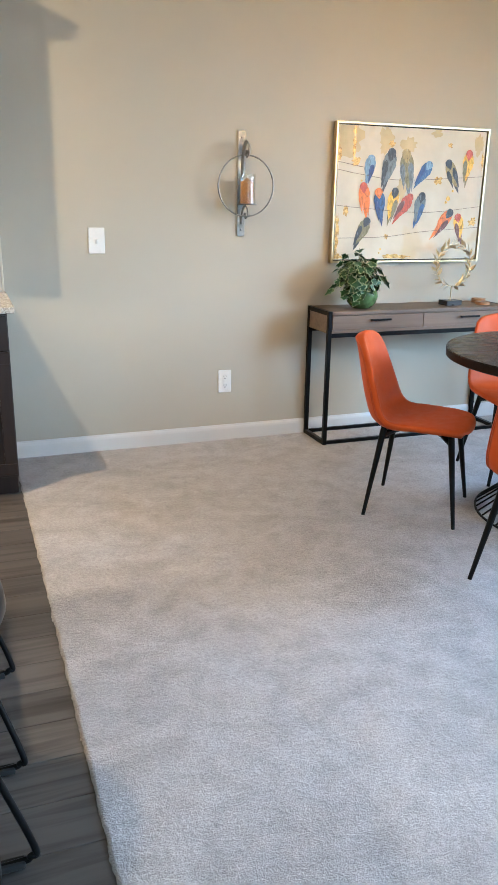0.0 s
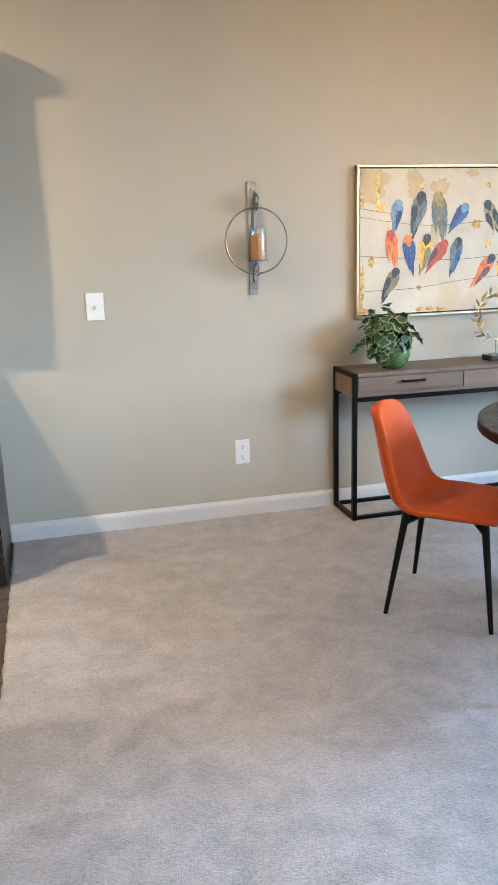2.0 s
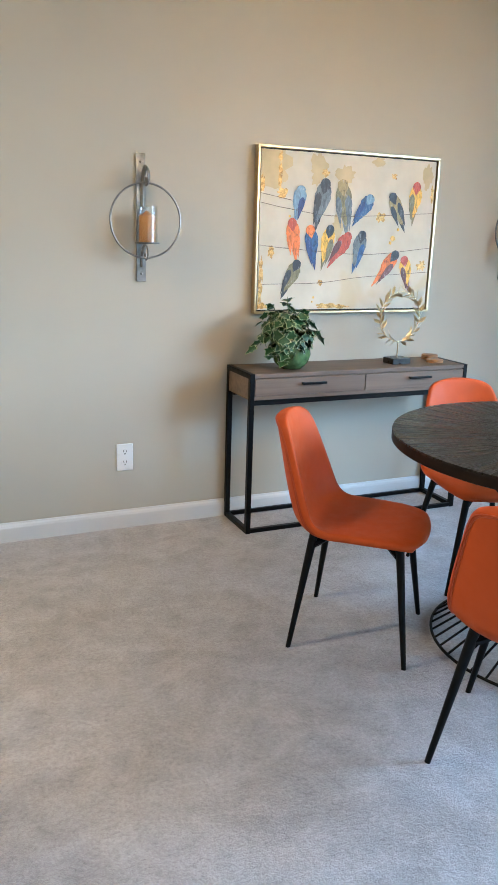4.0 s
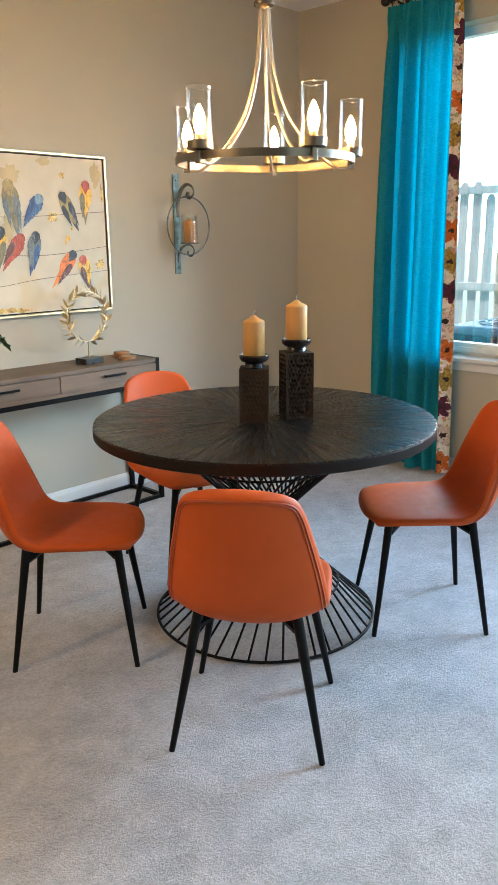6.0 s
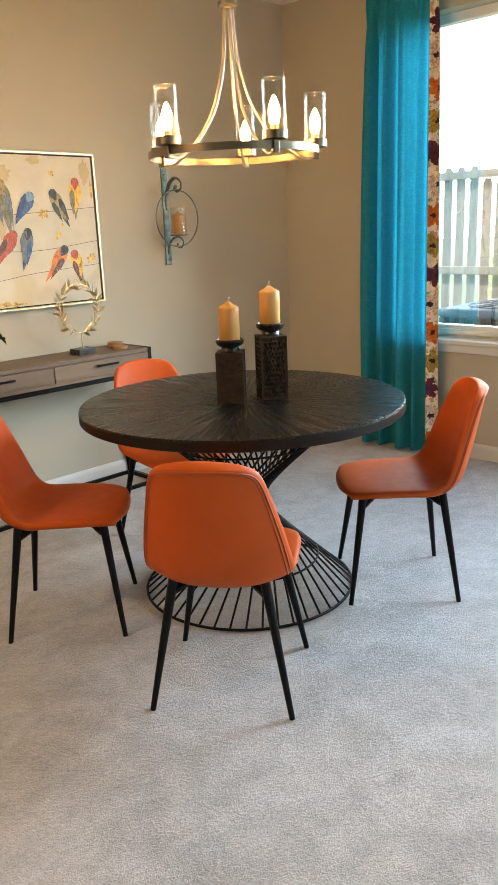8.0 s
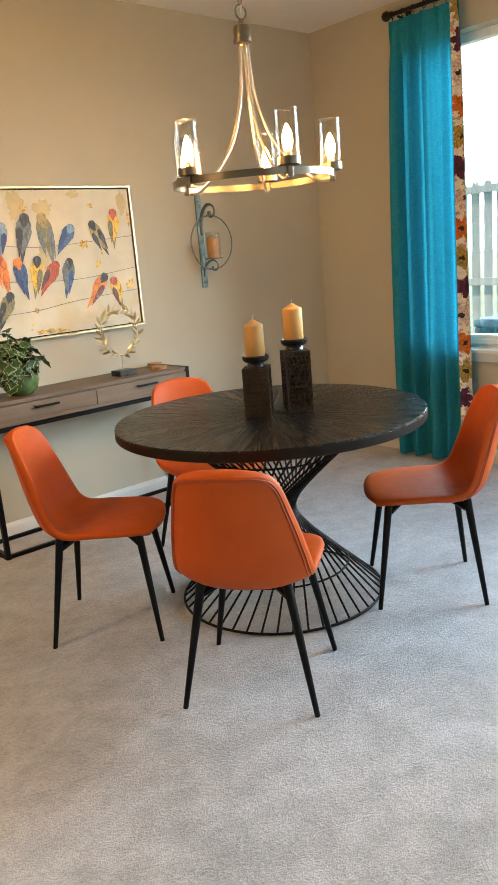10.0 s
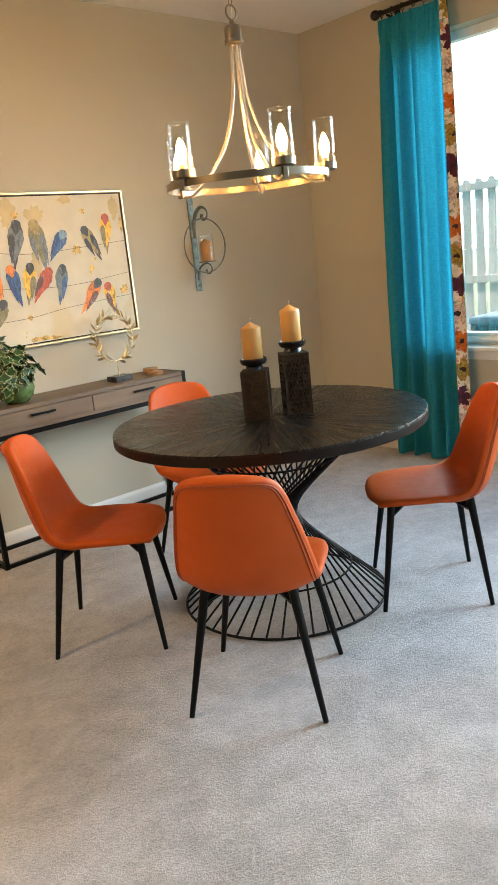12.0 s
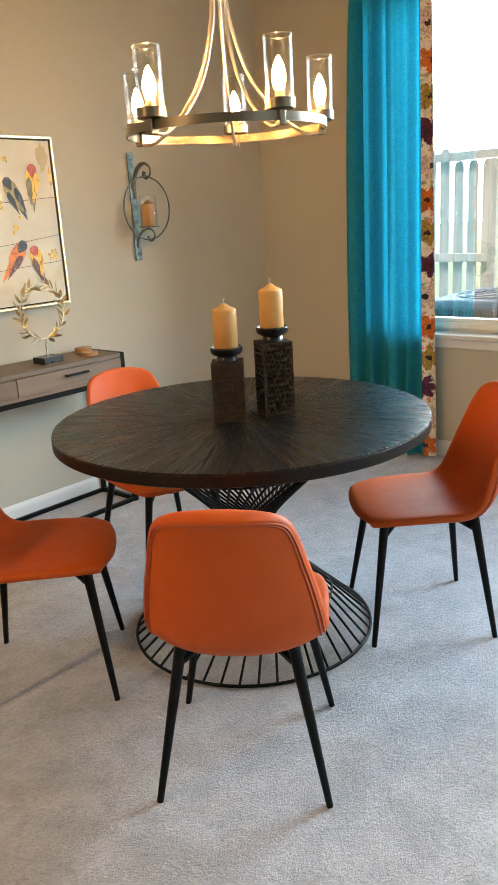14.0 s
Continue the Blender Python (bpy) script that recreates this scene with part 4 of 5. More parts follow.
        bmesh.ops.remove_doubles(bm, verts=bm.verts, dist=0.00005)
        part("paint_shape", bm, paints[mat], t)

    shapes = [(0.219, 0.215, 0.188, 0.440, "sky", "navy", "sky"), (0.353, 0.165, 0.304, 0.480, "slate", "coal", "coal"), (0.444, 0.165, 0.484, 0.515, "olive", "slate", "tan"),
              (0.620, 0.250, 0.515, 0.445, "blue", "navy", "sky"), (0.738, 0.230, 0.829, 0.470, "tan", "coal", "coal"), (0.888, 0.150, 0.874, 0.425, "yellow", "olive", "red"),
              (0.172, 0.420, 0.205, 0.690, "orange", "orange", "red"), (0.274, 0.460, 0.312, 0.735, "blue", "navy", "orange"), (0.392, 0.455, 0.348, 0.735, "yellow", "olive", "coal"),
              (0.502, 0.500, 0.385, 0.720, "red", "brown", "red"), (0.580, 0.485, 0.530, 0.755, "slate", "blue", "coal"), (0.216, 0.685, 0.129, 0.925, "olive", "coal", "coal"),
              (0.795, 0.615, 0.655, 0.840, "orange", "brown", "coal"), (0.840, 0.645, 0.885, 0.880, "yellow", "brown", "red")]
    for i, (u0, v0, u1, v1, body, wing, head) in enumerate(shapes):
        wd = 0.046 if i in (1, 2) else 0.038
        du, dv = u1 - u0, v1 - v0
        s = 1 if i % 2 else -1

        def along(k, o=0.0):
            return u0 + du * k - o * dv * 0.75, v0 + dv * k + o * du * 1.3
        drop(*along(0.40), *along(1.04), wd * 0.42, wing if i % 3 else body, 4, 0.2)
        drop(*along(0.02), *along(0.84), wd, body, 5, 0.25)
        drop(*along(0.26, s * 0.10), *along(0.92, s * 0.07), wd * 0.5, wing, 6)
        if i in (2, 4, 6):
            drop(*along(0.26, -s * 0.12), *along(0.84, -s * 0.12), wd * 0.45, wing, 6)
        drop(*along(-0.04), *along(0.28), wd * 0.62, head, 7, 0.0)
    return t


painting()


# ---- things on the console ----
def ivy_leaf_mesh():
    """A five-lobed leaf with a pale margin; local x along the leaf, z its normal."""
    bm = bmesh.new()
    lobes = [(0.0, 0.0), (-0.16, 0.20), (-0.04, 0.42), (0.16, 0.35), (0.36, 0.60), (0.50, 0.31), (0.72, 0.20), (1.0, 0.0)]
    outline = lobes + [(x, -y) for x, y in lobes[-2:0:-1]]
    mid = Vector((0.36, 0, 0))
    outer = [bm.verts.new((x, y, 0.12 * abs(y) - 0.10 * x * x)) for x, y in outline]
    inner = [bm.verts.new(mid + (v.co - mid) * 0.87 + Vector((0, 0, 0.012))) for v in outer]
    c = bm.verts.new((mid.x, 0, -0.01))
    n = len(outer)
    for k in range(n):
        q = (k + 1) % n
        f = bm.faces.new((outer[k], outer[q], inner[q], inner[k]))
        f.material_index = 1
        bm.faces.new((inner[k], inner[q], c))
    return mesh_of(bm, "leaf", [MAT_LEAF, MAT_LEAFEDGE])


def potted_ivy(m):
    t = thing("potted_ivy", m, "variegated ivy trailing from a round green glazed pot", "plant")
    part("pot", lathe([(0.045, 0), (0.055, 0.003), (0.082, 0.032), (0.094, 0.070), (0.088, 0.105), (0.072, 0.130), (0.068, 0.134), (0.064, 0.130), (0.076, 0.10), (0.05, 0.09)], 36), MAT_POT, t, "round green glazed ceramic pot", True)
    rng = random.Random(4)
    me = ivy_leaf_mesh()
    stems = bmesh.new()

    def leaf(p, yaw, pitch, size):
        ob = new("leaf", me)
        ob.parent = t
        ob.matrix_basis = Matrix.Translation(p) @ Euler((rng.uniform(-0.5, 0.5), pitch, yaw)).to_matrix().to_4x4() @ Matrix.Diagonal((size, size, size, 1))

    heart = Vector((-0.040, -0.014, 0.168))
    for k in range(185):
        a, z = rng.uniform(0, 2 * math.pi), rng.uniform(-0.95, 1.0)
        r = math.sqrt(1 - z * z) * rng.uniform(0.60, 1.12)
        p = heart + Vector((0.132 * r * math.cos(a), 0.105 * r * math.sin(a), 0.112 * z * rng.uniform(0.75, 1.1)))
        if p.y > 0.10 or (p.z < 0.115 and p.x > -0.02 and p.y < 0.03):
            continue
        facing = Vector((math.cos(a) + rng.uniform(-0.8, 0.8), math.sin(a) + rng.uniform(-0.8, 0.8), 0.5 + z + rng.uniform(-0.6, 0.6))).normalized()
        point = Vector((rng.uniform(-1, 1), rng.uniform(-1, 1), rng.uniform(-1.4, 0.5)))
        point = (point - facing * point.dot(facing)).normalized()
        turn = Matrix((point, facing.cross(point), facing)).transposed().to_4x4()
        size = rng.uniform(0.036, 0.060)
        ob = new("leaf", me)
        ob.parent = t
        ob.matrix_basis = Matrix.Translation(p) @ turn @ Matrix.Diagonal((size, size, size, 1))
        if k % 3 == 0:
            tube(smoothed([(0, 0, 0.12), heart.lerp(p, 0.5) + Vector((0, 0, 0.02)), p], 4), 0.0013, 5, False, stems)
    for a, reach, rise in ((-0.15, 0.18, -0.02), (3.4, 0.19, -0.07), (2.4, 0.09, 0.14), (1.2, 0.04, 0.17), (0.4, 0.11, 0.11), (-1.9, 0.13, -0.14), (-2.5, 0.15, -0.11), (-1.2, 0.12, -0.06)):
        u = Vector((math.cos(a), math.sin(a) * 0.7, 0))
        pts = smoothed([heart + u * 0.05, heart + u * reach * 0.7 + Vector((0, 0, rise * 0.6 + 0.02)), heart + u * reach + Vector((0, 0, rise))], 4)
        tube(pts, 0.0014, 5, False, stems)
        for p in pts[3::2]:
            leaf(p, a + rng.uniform(-0.9, 0.9), rng.uniform(0.2, 0.9), rng.uniform(0.042, 0.062))
    part("stems", stems, MAT_STEM, t)
    return t


potted_ivy(pose(2.535, 4.285, 0.7795))


def wreath_sculpture(m):
    t = thing("wreath_sculpture", m, "brass leaf wreath sculpture on a small black block", "sculpture")
    part("base", box(-0.055, 0.055, -0.042, 0.042, 0, 0.030, 0.002), MAT_CUP, t, "black square block base")
    part("post", tube([(0, 0, 0.030), (0, 0, 0.112)], 0.0035, 10), MAT_BRASS, t)
    rc, zc = 0.124, 0.236
    part("stem", tube(circle(0, 0, zc, rc, 80, "y", 100, 358), 0.0026, 7), MAT_BRASS, t, "", True)
    lf = bmesh.new()
    n, rows = 7, []
    for k in range(n + 1):
        s = k / n
        w = 0.20 * math.sin(math.pi * s ** 0.8)
        rows.append((lf.verts.new((s, -w, 0.05 * s)), lf.verts.new((s, 0, 0.10 * s - 0.05)), lf.verts.new((s, w, 0.05 * s))))
    for a, b in zip(rows, rows[1:]):
        lf.faces.new((a[0], b[0], b[1], a[1]))
        lf.faces.new((a[1], b[1], b[2], a[2]))
    bmesh.ops.remove_doubles(lf, verts=lf.verts, dist=0.0005)
    me = mesh_of(lf, "leaf", MAT_BRASS)
    rng = random.Random(9)
    for side in (1, -1):
        for k in range(13):
            ang = -90 + side * (10 + 13.0 * k)
            for o in (1, -1):
                c, s = math.cos(radians(ang)), math.sin(radians(ang))
                lean = ang + side * 90 - side * o * rng.uniform(28, 48)
                ob = new("leaf", me)
                ob.parent = t
                size = rng.uniform(0.050, 0.058)
                ob.matrix_basis = Matrix.Translation((rc * c, 0, zc + rc * s)) @ Matrix.Rotation(-radians(lean), 4, "Y") @ Matrix.Rotation(rng.uniform(-0.9, 0.9), 4, "X") @ Matrix.Rotation(rng.uniform(-0.35, 0.35), 4, "Z") @ Matrix.Diagonal((size, size, size, 1))
    return t


wreath_sculpture(pose(3.146, 4.29, 0.7795, 0, 0, 4))


def coaster_stack(x, y, n, label):
    t = thing("coaster_stack", pose(x, y, 0.7795), label, "coasters", "wooden coasters on the console")
    for k in range(n):
        c = lathe([(0.039, 0), (0.0425, 0.001), (0.0435, 0.004), (0.0425, 0.0075), (0.036, 0.0085), (0.012, 0.0085)], 32)
        bmesh.ops.translate(c, verts=c.verts, vec=(0.0015 * math.sin(k * 4.0), 0.0015 * math.cos(k * 3.0), k * 0.0087))
        part("coaster", c, MAT_COASTER, t, "", False, 40)


coaster_stack(3.365, 4.262, 2, "two stacked round wooden coasters on the console")
coaster_stack(3.405, 4.362, 3, "three stacked round wooden coasters on the console")


# ---- wall plates ----
def light_switch():
    t = thing("light_switch", pose(1.046, WY, 1.151), "white toggle light switch plate on the wall", "light switch")
    part("plate", box(-0.043, 0.043, -0.007, -0.0005, -0.066, 0.066, 0.003), MAT_PLASTIC, t)
    tg = box(-0.005, 0.005, -0.018, -0.007, -0.010, 0.010, 0.002)
    bmesh.ops.transform(tg, matrix=Matrix.Rotation(0.35, 4, "X"), verts=tg.verts)
    part("toggle", tg, MAT_PLASTIC, t)
    for z in (-0.045, 0.045):
        part("screw", tube([(0, -0.0068, z), (0, -0.0082, z)], 0.003, 10), MAT_PLASTIC, t)


def outlet():
    t = thing("wall_outlet", pose(1.759, WY, 0.354), "white double socket outlet low on the wall", "outlet")
    part("plate", box(-0.040, 0.040, -0.007, -0.0005, -0.066, 0.066, 0.003), MAT_PLASTIC, t)
    for z in (-0.026, 0.026):
        r = part("receptacle", tube([(0, -0.006, z), (0, -0.0095, z)], 0.0185, 24), MAT_PLASTIC, t)
        sl = bmesh.new()
        box(-0.008, -0.0055, -0.0099, -0.0094, z, z + 0.010, 0, sl)
        box(0.0055, 0.008, -0.0099, -0.0094, z, z + 0.010, 0, sl)
        box(-0.003, 0.003, -0.0099, -0.0094, z - 0.011, z - 0.005, 0, sl)
        part("slots", sl, MAT_DARKSLOT, r)
    part("screw", tube([(0, -0.0068, 0), (0, -0.0082, 0)], 0.003, 10), MAT_PLASTIC, t)


light_switch()
outlet()


# ---- curtain and rod ----
def curtain():
    t = thing("curtain", pose(4.868, 0, 0), "floor-length teal linen curtain with a floral print edge", "curtain")
    ns, nz = 150, 48
    top, bottom = 2.615, 0.018

    def at(s, z):
        f = (top - z) / (top - bottom)
        left, right = 3.708 + 0.047 * f ** 0.6, 3.243 - 0.056 * f ** 0.8
        y = left + (right - left) * s
        pin = math.exp(-((top - z) / 0.16) ** 2)
        free = 1.0 - 0.75 * max(0.0, (s - 0.62) / 0.38) ** 0.7
        amp = (0.036 + 0.012 * f) * free
        s2 = s + 0.045 * math.sin(6.1 * s + 0.8) + 0.018 * math.sin(15.0 * s + 2 * f)
        wave = math.sin(2 * math.pi * 5.2 * s2 + 0.7 + 0.5 * math.sin(3 * f))
        x = amp * math.copysign(abs(wave) ** 0.75, wave) + 0.007 * math.sin(2 * math.pi * 12.3 * s + 1.4 * f + 2.0) * (1 - 0.5 * f) * free
        pleat = max(0.0, math.cos(2 * math.pi * 6.0 * s)) ** 6
        x = x * (1 - 0.8 * pin) - 0.024 * pin * pleat
        y += (0.012 * math.sin(2 * math.pi * 5.2 * s + 2.0) * (1 - pin) + 0.005 * math.sin(4.3 * f + 5 * s)) * free
        return Vector((x, y, z))

    def cloth(s0, s1, n, push=0.0):
        bm = bmesh.new()
        g = [[bm.verts.new(at(s0 + (s1 - s0) * i / n, top + (bottom - top) * j / nz) + Vector((push, 0, 0))) for i in range(n + 1)] for j in range(nz + 1)]
        for j in range(nz):
            for i in range(n):
                bm.faces.new((g[j][i], g[j][i + 1], g[j + 1][i + 1], g[j + 1][i]))
        return bm

    part("panel", cloth(0, 0.868, ns), MAT_TEAL, t, "pleated teal linen panel", True)
    part("floral_border", cloth(0.868, 1.0, 30), MAT_FLORAL, t, "cream border printed with orange and plum flowers", True)
    part("lining", cloth(0.855, 0.995, 30, 0.006), MAT_TEAL, t, "teal lining behind the floral border", True)
    return t


curtain()


def curtain_rod():
    t = thing("curtain_rod", pose(4.868, 0, 2.652), "dark bronze curtain rod with a ball finial above the window", "curtain rod")
    part("pole", tube([(0, 3.70, 0), (0, 1.45, 0)], 0.0125, 16), MAT_IRON, t, "", False, 40)
    fin = bmesh.new()
    bmesh.ops.create_uvsphere(fin, u_segments=20, v_segments=14, radius=0.028)
    bmesh.ops.translate(fin, verts=fin.verts, vec=(0, 3.735, 0))
    tube([(0, 3.695, 0), (0, 3.708, 0)], 0.018, 16, False, fin)
    part("finial", fin, MAT_IRON, t, "round ball finial", True)
    br = tube(smoothed([(0.108, 3.655, -0.02), (0.06, 3.655, -0.022), (0.005, 3.655, -0.018)], 4), 0.007, 8)
    box(0.104, 0.111, 3.635, 3.675, -0.05, 0.03, 0.002, br)
    part("bracket", br, MAT_IRON, t)
    for k in range(7):
        y = 3.69 - 0.073 * k
        rg = tube(circle(0, y, -0.004, 0.019, 20, "y"), 0.0022, 6, True)
        tube([(0, y, -0.023), (0.001, y, -0.036)], 0.002, 6, False, rg)
        part("curtain_ring", rg, MAT_IRON, t, "", True)
    return t


curtain_rod()


# ---- kitchen edge ----
def shaker_front(x0, x1, z0, z1, y, parent, name, handle):
    """A door or drawer front with a raised frame; its face looks to -y."""
    bm = bmesh.new()
    e = 0.055 if z1 - z0 > 0.3 else 0.0
    if e:
        box(x0, x1, y - 0.019, y, z0, z0 + e, 0.002, bm, 1)
        box(x0, x1, y - 0.019, y, z1 - e, z1, 0.002, bm, 1)
        box(x0, x0 + e, y - 0.019, y, z0 + e, z1 - e, 0.002, bm, 1)
        box(x1 - e, x1, y - 0.019, y, z0 + e, z1 - e, 0.002, bm, 1)
        box(x0 + e, x1 - e, y - 0.009, y, z0 + e, z1 - e, 0, bm)
    else:
        box(x0, x1, y - 0.019, y, z0, z1, 0.003, bm)
    return part(name, bm, MAT_CABINET, parent)


def base_cabinet(x0, x1):
    c = thing("base_cabinet", pose(0, 0, 0), "dark espresso base cabinet with a drawer above a shaker door", "cabinet", "kitchen base cabinets")
    part("body", box(x0, x1, 3.895, WY - 0.003, 0.09, 0.868, 0.001, None, 1), MAT_CABINET, c)
    part("toe_kick", box(x0, x1 - 0.004, 3.93, WY - 0.003, -0.005, 0.0895), MAT_CABINET, c)
    shaker_front(x0 + 0.004, x1 - 0.004, 0.70, 0.855, 3.894, c, "drawer", True)
    shaker_front(x0 + 0.004, x1 - 0.004, 0.105, 0.692, 3.894, c, "door", True)
    return c


for k in range(3):
    base_cabinet(-0.06 - 0.602 * k, 0.54 - 0.602 * k)
ct = tagged(part("countertop", box(-1.27, 0.572, 3.845, WY - 0.002, 0.869, 0.899, 0.004), MAT_GRANITE), "speckled cream granite countertop with an eased edge", "countertop")


def wall_cabinet(x0, x1):
    c = thing("wall_cabinet", pose(0, 0, 0), "dark espresso wall cabinet with a shaker door", "cabinet", "kitchen wall cabinets")
    part("body", box(x0, x1, 4.15, WY - 0.003, 1.372, 2.29, 0.001, None, 1), MAT_CABINET, c)
    shaker_front(x0 + 0.004, x1 - 0.004, 1.377, 2.285, 4.149, c, "door", True)
    part("crown", box(x0 if x0 < -0.1 else x0 + 0.001, x1 + (0.05 if x1 > 0.5 else 0), 4.085, WY - 0.003, 2.2905, 2.345, 0.006, None, 1), MAT_CABINET, c, "projecting crown moulding")


for k in range(2):
    wall_cabinet(-0.062 - 0.602 * k, 0.538 - 0.602 * k)

bs = thing("backsplash", pose(0, 0, 0), "cream tile backsplash above the granite counter", "backsplash")
part("mortar", box(-1.27, 0.556, WY - 0.008, WY - 0.001, 0.9, 1.371), MAT_GROUT, bs)
tile_me = mesh_of(box(-0.074, 0.074, -0.006, 0, -0.036, 0.036, 0.002, None, 1), "tile", MAT_TILE)
for r in range(6):
    for k in range(12):
        ob = new("tile", tile_me)
        ob.parent = bs
        ob.matrix_basis = Matrix.Translation((0.478 - 0.151 * k, WY - 0.0075, 0.94 + 0.0755 * r))
part("edge_trim", box(0.5545, 0.566, WY - 0.016, WY - 0.001, 0.9, 1.371, 0.002, None, 1), MAT_TILE, bs, "cream edge strip")


# unseen; inferred from the stools and placed to cut the downlights off the carpet
pen = thing("kitchen_peninsula", pose(0, 0, 0), "unseen half-height greige peninsula wall with a granite bar top, shading the carpet", "peninsula", "", "structure")
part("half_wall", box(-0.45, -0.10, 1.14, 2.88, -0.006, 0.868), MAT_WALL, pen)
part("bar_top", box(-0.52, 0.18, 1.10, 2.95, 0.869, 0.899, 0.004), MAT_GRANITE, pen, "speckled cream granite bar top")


def bar_stool(m):
    t = thing("bar_stool", m, "black bar stool on bent metal sled legs with rubber feet", "stool", "bar stools at the kitchen")
    for sy in (-0.21, 0.21):
        k = 0.72 * sy
        pts = [(-0.045, k, 0.71), (-0.13, sy * 0.9, 0.33), (-0.212, sy, 0.05), (-0.205, sy, 0.020), (-0.175, sy, 0.011), (0.0, sy, 0.010), (0.175, sy, 0.011), (0.205, sy, 0.020), (0.212, sy, 0.05), (0.13, sy * 0.9, 0.33), (0.045, k, 0.71)]
        part("sled_leg", tube(smoothed(pts, 7), 0.008, 10), MAT_BLACK, t, "bent black metal sled leg", True)
        for x in (-0.165, 0.165):
            part("rubber_foot", box(x - 0.028, x + 0.028, sy - 0.013, sy + 0.013, 0.0, 0.017, 0.004), MAT_RUBBER, t)
    for x in (-0.142, 0.142):
        part("foot_bar", tube([(x, -0.192, 0.28), (x, 0.192, 0.28)], 0.007, 10), MAT_BLACK, t)
    part("seat", lathe([(0.02, 0.700), (0.15, 0.703), (0.184, 0.717), (0.195, 0.740), (0.192, 0.765), (0.178, 0.777), (0.14, 0.773), (0.02, 0.765)], 40), MAT_STOOLSEAT, t, "round padded black seat", True)
    return t


stool = bar_stool(pose(0.185, 2.16, 0))
copy_thing(stool, pose(0.185, 1.44, 0))

for lx, ly in ((-0.30, 3.28), (-1.8, 3.28)):
    trim = lathe([(0.068, H - 0.001), (0.085, H - 0.001), (0.085, H - 0.006), (0.068, H - 0.010), (0.068, H - 0.001)], 32, None, False)
    ob = tagged(part("recessed_light", trim, MAT_TRIM), "white trim ring of a recessed kitchen downlight", "ceiling light", "kitchen downlights")
    ob.location = (lx, ly, 0)


# ---- outside ----
structure("ground", box(WX + 0.18, 400, -300, 300, -0.3, -0.12), MAT_GROUND, "dry sunlit lawn outside the window", "ground")


def fence():
    """Picket fence along y: rails towards the house, dog-eared pickets behind."""
    f = thing("fence", pose(9.2, 0, 0), "weathered picket fence with a flat top rail", "fence")
    ya, yb = 4.86, 9.6
    me_p = bmesh.new()
    w, h0, h1 = 0.045, -0.12, 1.96
    front = [(-w, h0), (w, h0), (w, h1 - 0.05), (w * 0.55, h1), (-w * 0.55, h1), (-w, h1 - 0.05)]
    a = [me_p.verts.new((0.0, y, z)) for y, z in front]
    b = [me_p.verts.new((0.018, y, z)) for y, z in front]
    me_p.faces.new(a)
    me_p.faces.new(b[::-1])
    for k in range(6):
        q = (k + 1) % 6
        me_p.faces.new((a[k], a[q], b[q], b[k]))
    me = mesh_of(me_p, "picket", MAT_FENCE)
    y = ya + 0.06
    while y < yb:
        ob = new("picket", me)
        ob.parent = f
        ob.matrix_basis = Matrix.Translation((0.045, y, -0.12 if y > 5.4 else -0.26)) @ Matrix.Diagonal((1, 1.2, 1.07, 1))
        y += 0.165
    for z in (1.84, 0.78, 0.12):
        part("rail", box(0.0, 0.044, 3.0 if z == 1.84 else ya, yb, z, z + 0.09, 0.004, None, 1), MAT_FENCE, f)
    for y in (ya - 0.03, 7.3, 9.6, 2.96):
        part("post", box(-0.03, 0.0439, y - 0.045, y + 0.045, -0.12, 1.835, 0.005, None, 1), MAT_FENCE, f)
    return f


fence()


def air_conditioner():
    t = thing("air_conditioner", pose(6.15, 3.33, -0.12), "dark outdoor air-conditioner unit with slatted sides and round top grille", "air conditioner")
    s, h = 0.40, 0.93
    part("pad", box(-0.48, 0.48, -0.48, 0.48, -0.005, 0.06, 0.01), MAT_GROUT, t)
    part("core", box(-s + 0.03, s - 0.03, -s + 0.03, s - 0.03, 0.06, h - 0.08), MAT_ACBODY, t)
    for cx in (-s, s - 0.05):
        for cy in (-s, s - 0.05):
            part("corner_post", box(cx, cx + 0.05, cy, cy + 0.05, 0.06, h - 0.08, 0.008), MAT_ACBODY, t)
    slat = mesh_of(box(-0.004, 0.004, -0.006, 0.006, 0.08, h - 0.09), "slat", MAT_ACBODY)
    for k in range(28):
        d = -s + 0.065 + k * (2 * s - 0.13) / 27
        for px, py, turn in ((d, -s + 0.012, 0), (d, s - 0.012, 0), (-s + 0.012, d, 90), (s - 0.012, d, 90)):
            ob = new("slat", slat)
            ob.parent = t
            ob.matrix_basis = pose(px, py, 0, 0, 0, turn)
    part("lid", box(-s - 0.01, s + 0.01, -s - 0.01, s + 0.01, h - 0.08, h - 0.02, 0.02), MAT_ACTOP, t, "painted steel lid, tinted blue-grey for the reflected sky")
    for r in (0.34, 0.29, 0.24, 0.19, 0.14, 0.09):
        part("grille_ring", tube(circle(0, 0, h - 0.012 + 0.03 * (1 - r / 0.34), r, 48), 0.004, 6, True), MAT_ACBODY, t, "", True)
    for k in range(10):
        a = math.pi * 2 * k / 10
        part("grille_spoke", tube([(0.05 * math.cos(a), 0.05 * math.sin(a), h + 0.012), (0.35 * math.cos(a), 0.35 * math.sin(a), h - 0.016)], 0.004, 6), MAT_ACBODY, t)
    return t


air_conditioner()


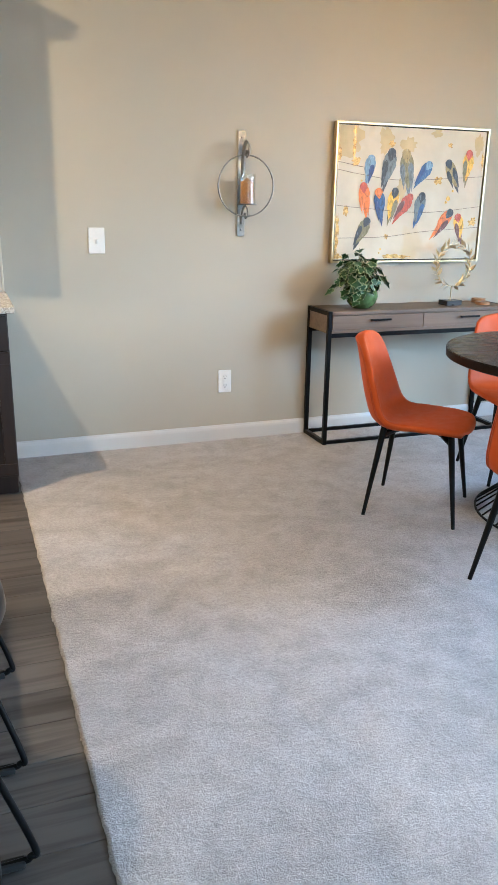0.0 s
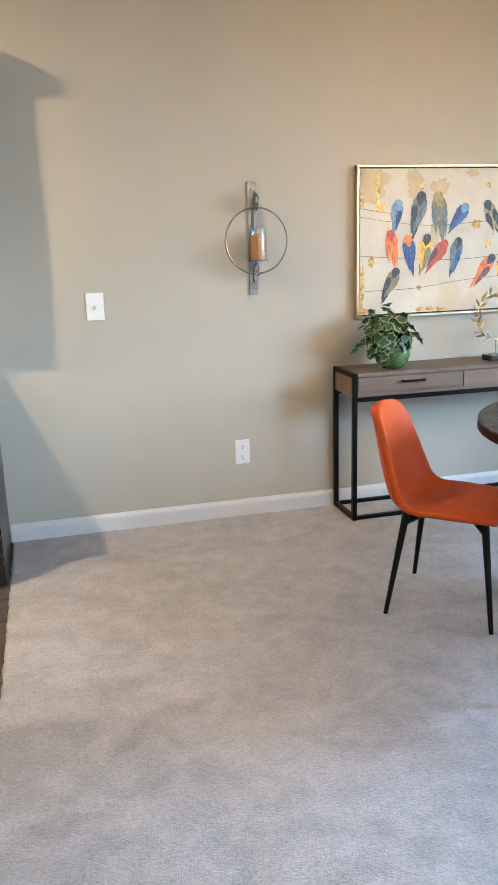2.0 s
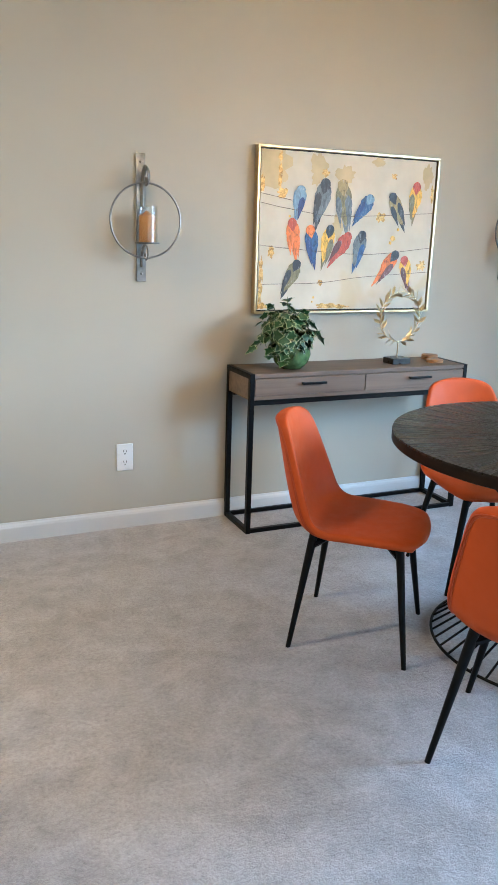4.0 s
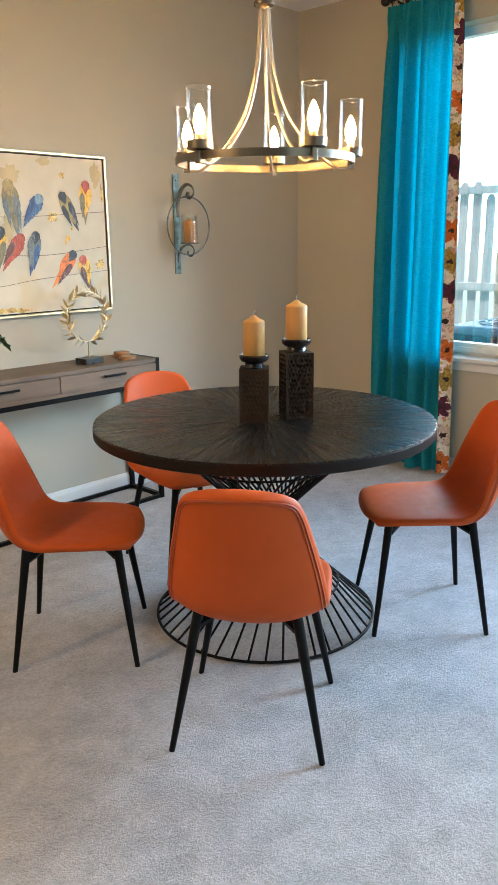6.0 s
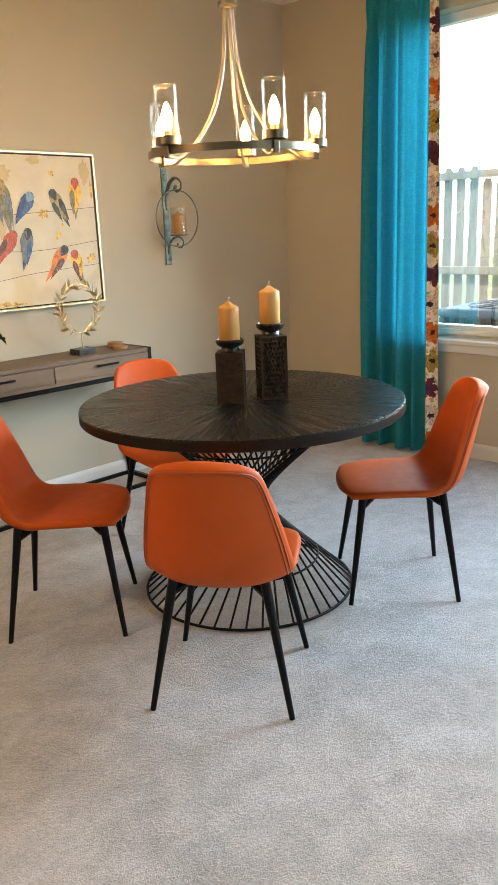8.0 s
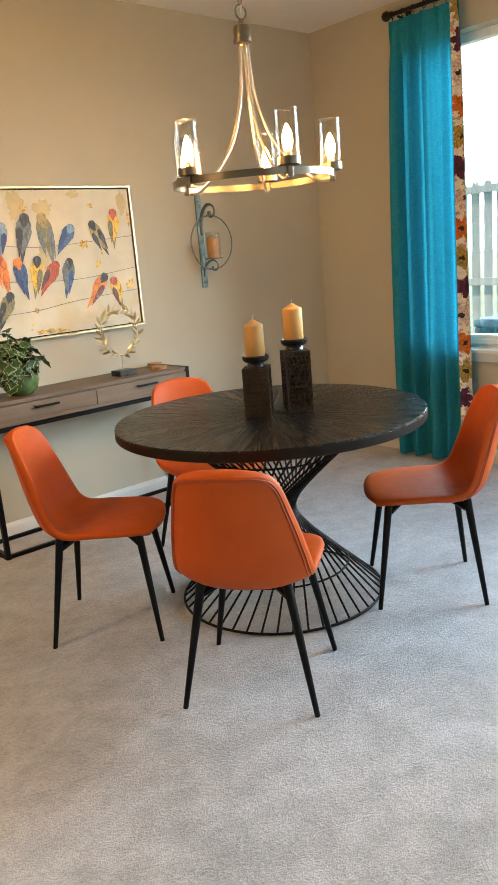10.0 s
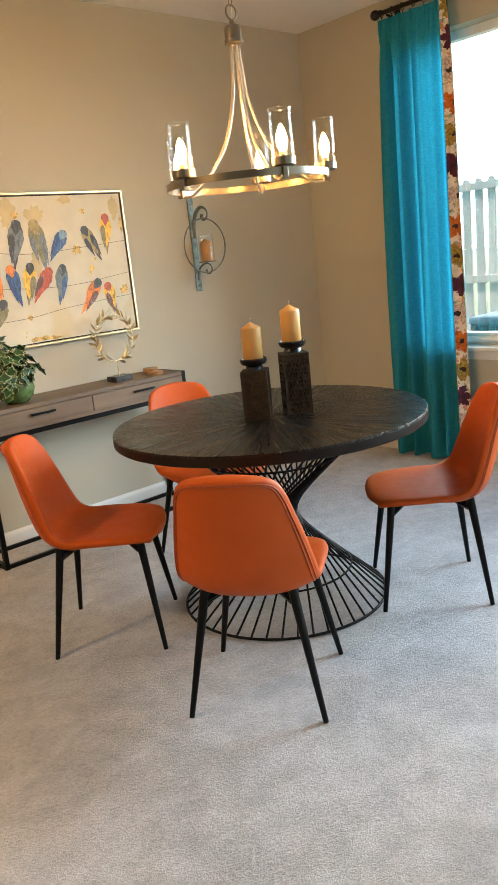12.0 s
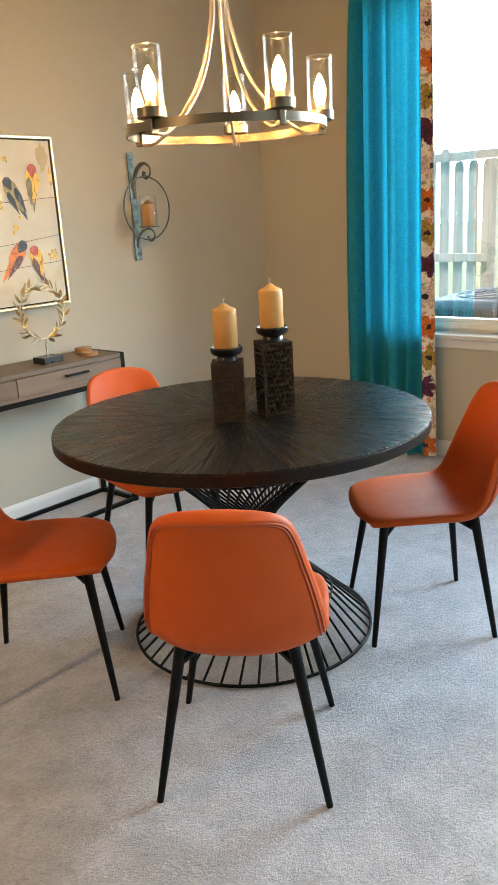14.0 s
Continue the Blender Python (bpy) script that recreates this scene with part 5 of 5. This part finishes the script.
def tree(x, y, h, seed):
    t = thing("tree", pose(x, y, -0.13), "leafy tree in bright sun beyond the fence", "tree", "trees beyond the fence")
    rng = random.Random(seed)
    tr = tube(smoothed([(0, 0, 0), (0.05, 0.03, h * 0.25), (-0.04, 0.08, h * 0.5), (0.1, 0, h * 0.8)], 5), [0.16 - 0.14 * k / 15 for k in range(16)], 10)
    tips = []
    for k in range(16):
        a, z0 = rng.uniform(0, 6.28), h * rng.uniform(0.28, 0.8)
        r = h * rng.uniform(0.15, 0.34)
        p0, p2 = Vector((0, 0, z0)), Vector((r * math.cos(a), r * math.sin(a), z0 + h * rng.uniform(0.05, 0.25)))
        p1 = p0.lerp(p2, 0.5) + Vector((0, 0, -0.1))
        tube(smoothed([p0, p1, p2], 3), [0.05 - 0.006 * i for i in range(7)], 6, False, tr)
        tips += [p0.lerp(p2, 0.6), p2]
    part("trunk", tr, MAT_BARK, t, "", True)
    lv = bmesh.new()
    for p in tips:
        for k in range(70):
            q = p + Vector((rng.gauss(0, 0.45), rng.gauss(0, 0.45), rng.gauss(0, 0.35)))
            m = Matrix.Translation(q) @ Euler((rng.uniform(0, 6), rng.uniform(0, 6), rng.uniform(0, 6))).to_matrix().to_4x4()
            s = rng.uniform(0.05, 0.1)
            lv.faces.new([lv.verts.new(m @ Vector(v)) for v in ((-s, 0, 0), (0, -s * 0.45, 0), (s, 0, 0), (0, s * 0.45, 0))])
    part("crown", lv, MAT_TREELEAF, t)
    return t


for tx, ty, th, sd in ((40, 13.6, 17.0, 1),):
    tree(tx, ty, th, sd)

# glowing sheet added beyond the garden for overexposed distance; also lights the room
glow_mat = bpy.data.materials.new("backdrop_glow")
glow_mat.use_nodes = True
hn = Nodes(glow_mat)
em = hn.add("ShaderNodeEmission", Strength=BACKDROP_GLOW)
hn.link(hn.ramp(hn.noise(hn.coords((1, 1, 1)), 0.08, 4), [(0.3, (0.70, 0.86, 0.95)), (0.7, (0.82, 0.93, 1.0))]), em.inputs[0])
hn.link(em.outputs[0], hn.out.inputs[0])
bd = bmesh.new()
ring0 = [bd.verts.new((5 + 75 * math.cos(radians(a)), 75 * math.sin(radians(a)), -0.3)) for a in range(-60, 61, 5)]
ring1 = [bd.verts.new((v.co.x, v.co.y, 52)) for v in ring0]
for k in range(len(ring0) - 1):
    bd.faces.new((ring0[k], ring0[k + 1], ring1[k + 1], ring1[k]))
structure("backdrop", bd, glow_mat, "glowing sheet for the pale overexposed distance beyond the garden", "backdrop")

# ---- kitchen floor planks ----
planks = thing("floor_planks", pose(0, 0, 0), "grey-brown wood-look plank floor of the kitchen", "floor", "", "structure")
plank_me = mesh_of(box(-0.609, 0.609, -0.0745, 0.0745, -0.03, -0.006, 0.0012, None, 1), "plank", MAT_PLANK)
rng = random.Random(11)
y, row = RY + 0.075, 0
while y < WY:
    x = CARPET_X - 0.609 + 0.006
    cut = rng.choice((0.0, 0.3, 0.55, 0.85))
    k = 0
    while k < 5:
        ob = new("plank", plank_me)
        ob.parent = planks
        sx = 1.0
        if k == 0:
            sx = 1.0 - 0.55 * cut
        right = x + 0.609
        if right < LX + 0.02:
            bpy.data.objects.remove(ob)
            break
        sx = min(sx, (right - LX) / 1.218)
        ob.matrix_basis = Matrix.Translation((x + 0.609 * (1 - sx), y, 0)) @ Matrix.Diagonal((sx, 1, 1, 1))
        x = x + 0.609 * (1 - sx) - 0.609 * sx - 0.612
        k += 1
    y, row = y + 0.1505, row + 1
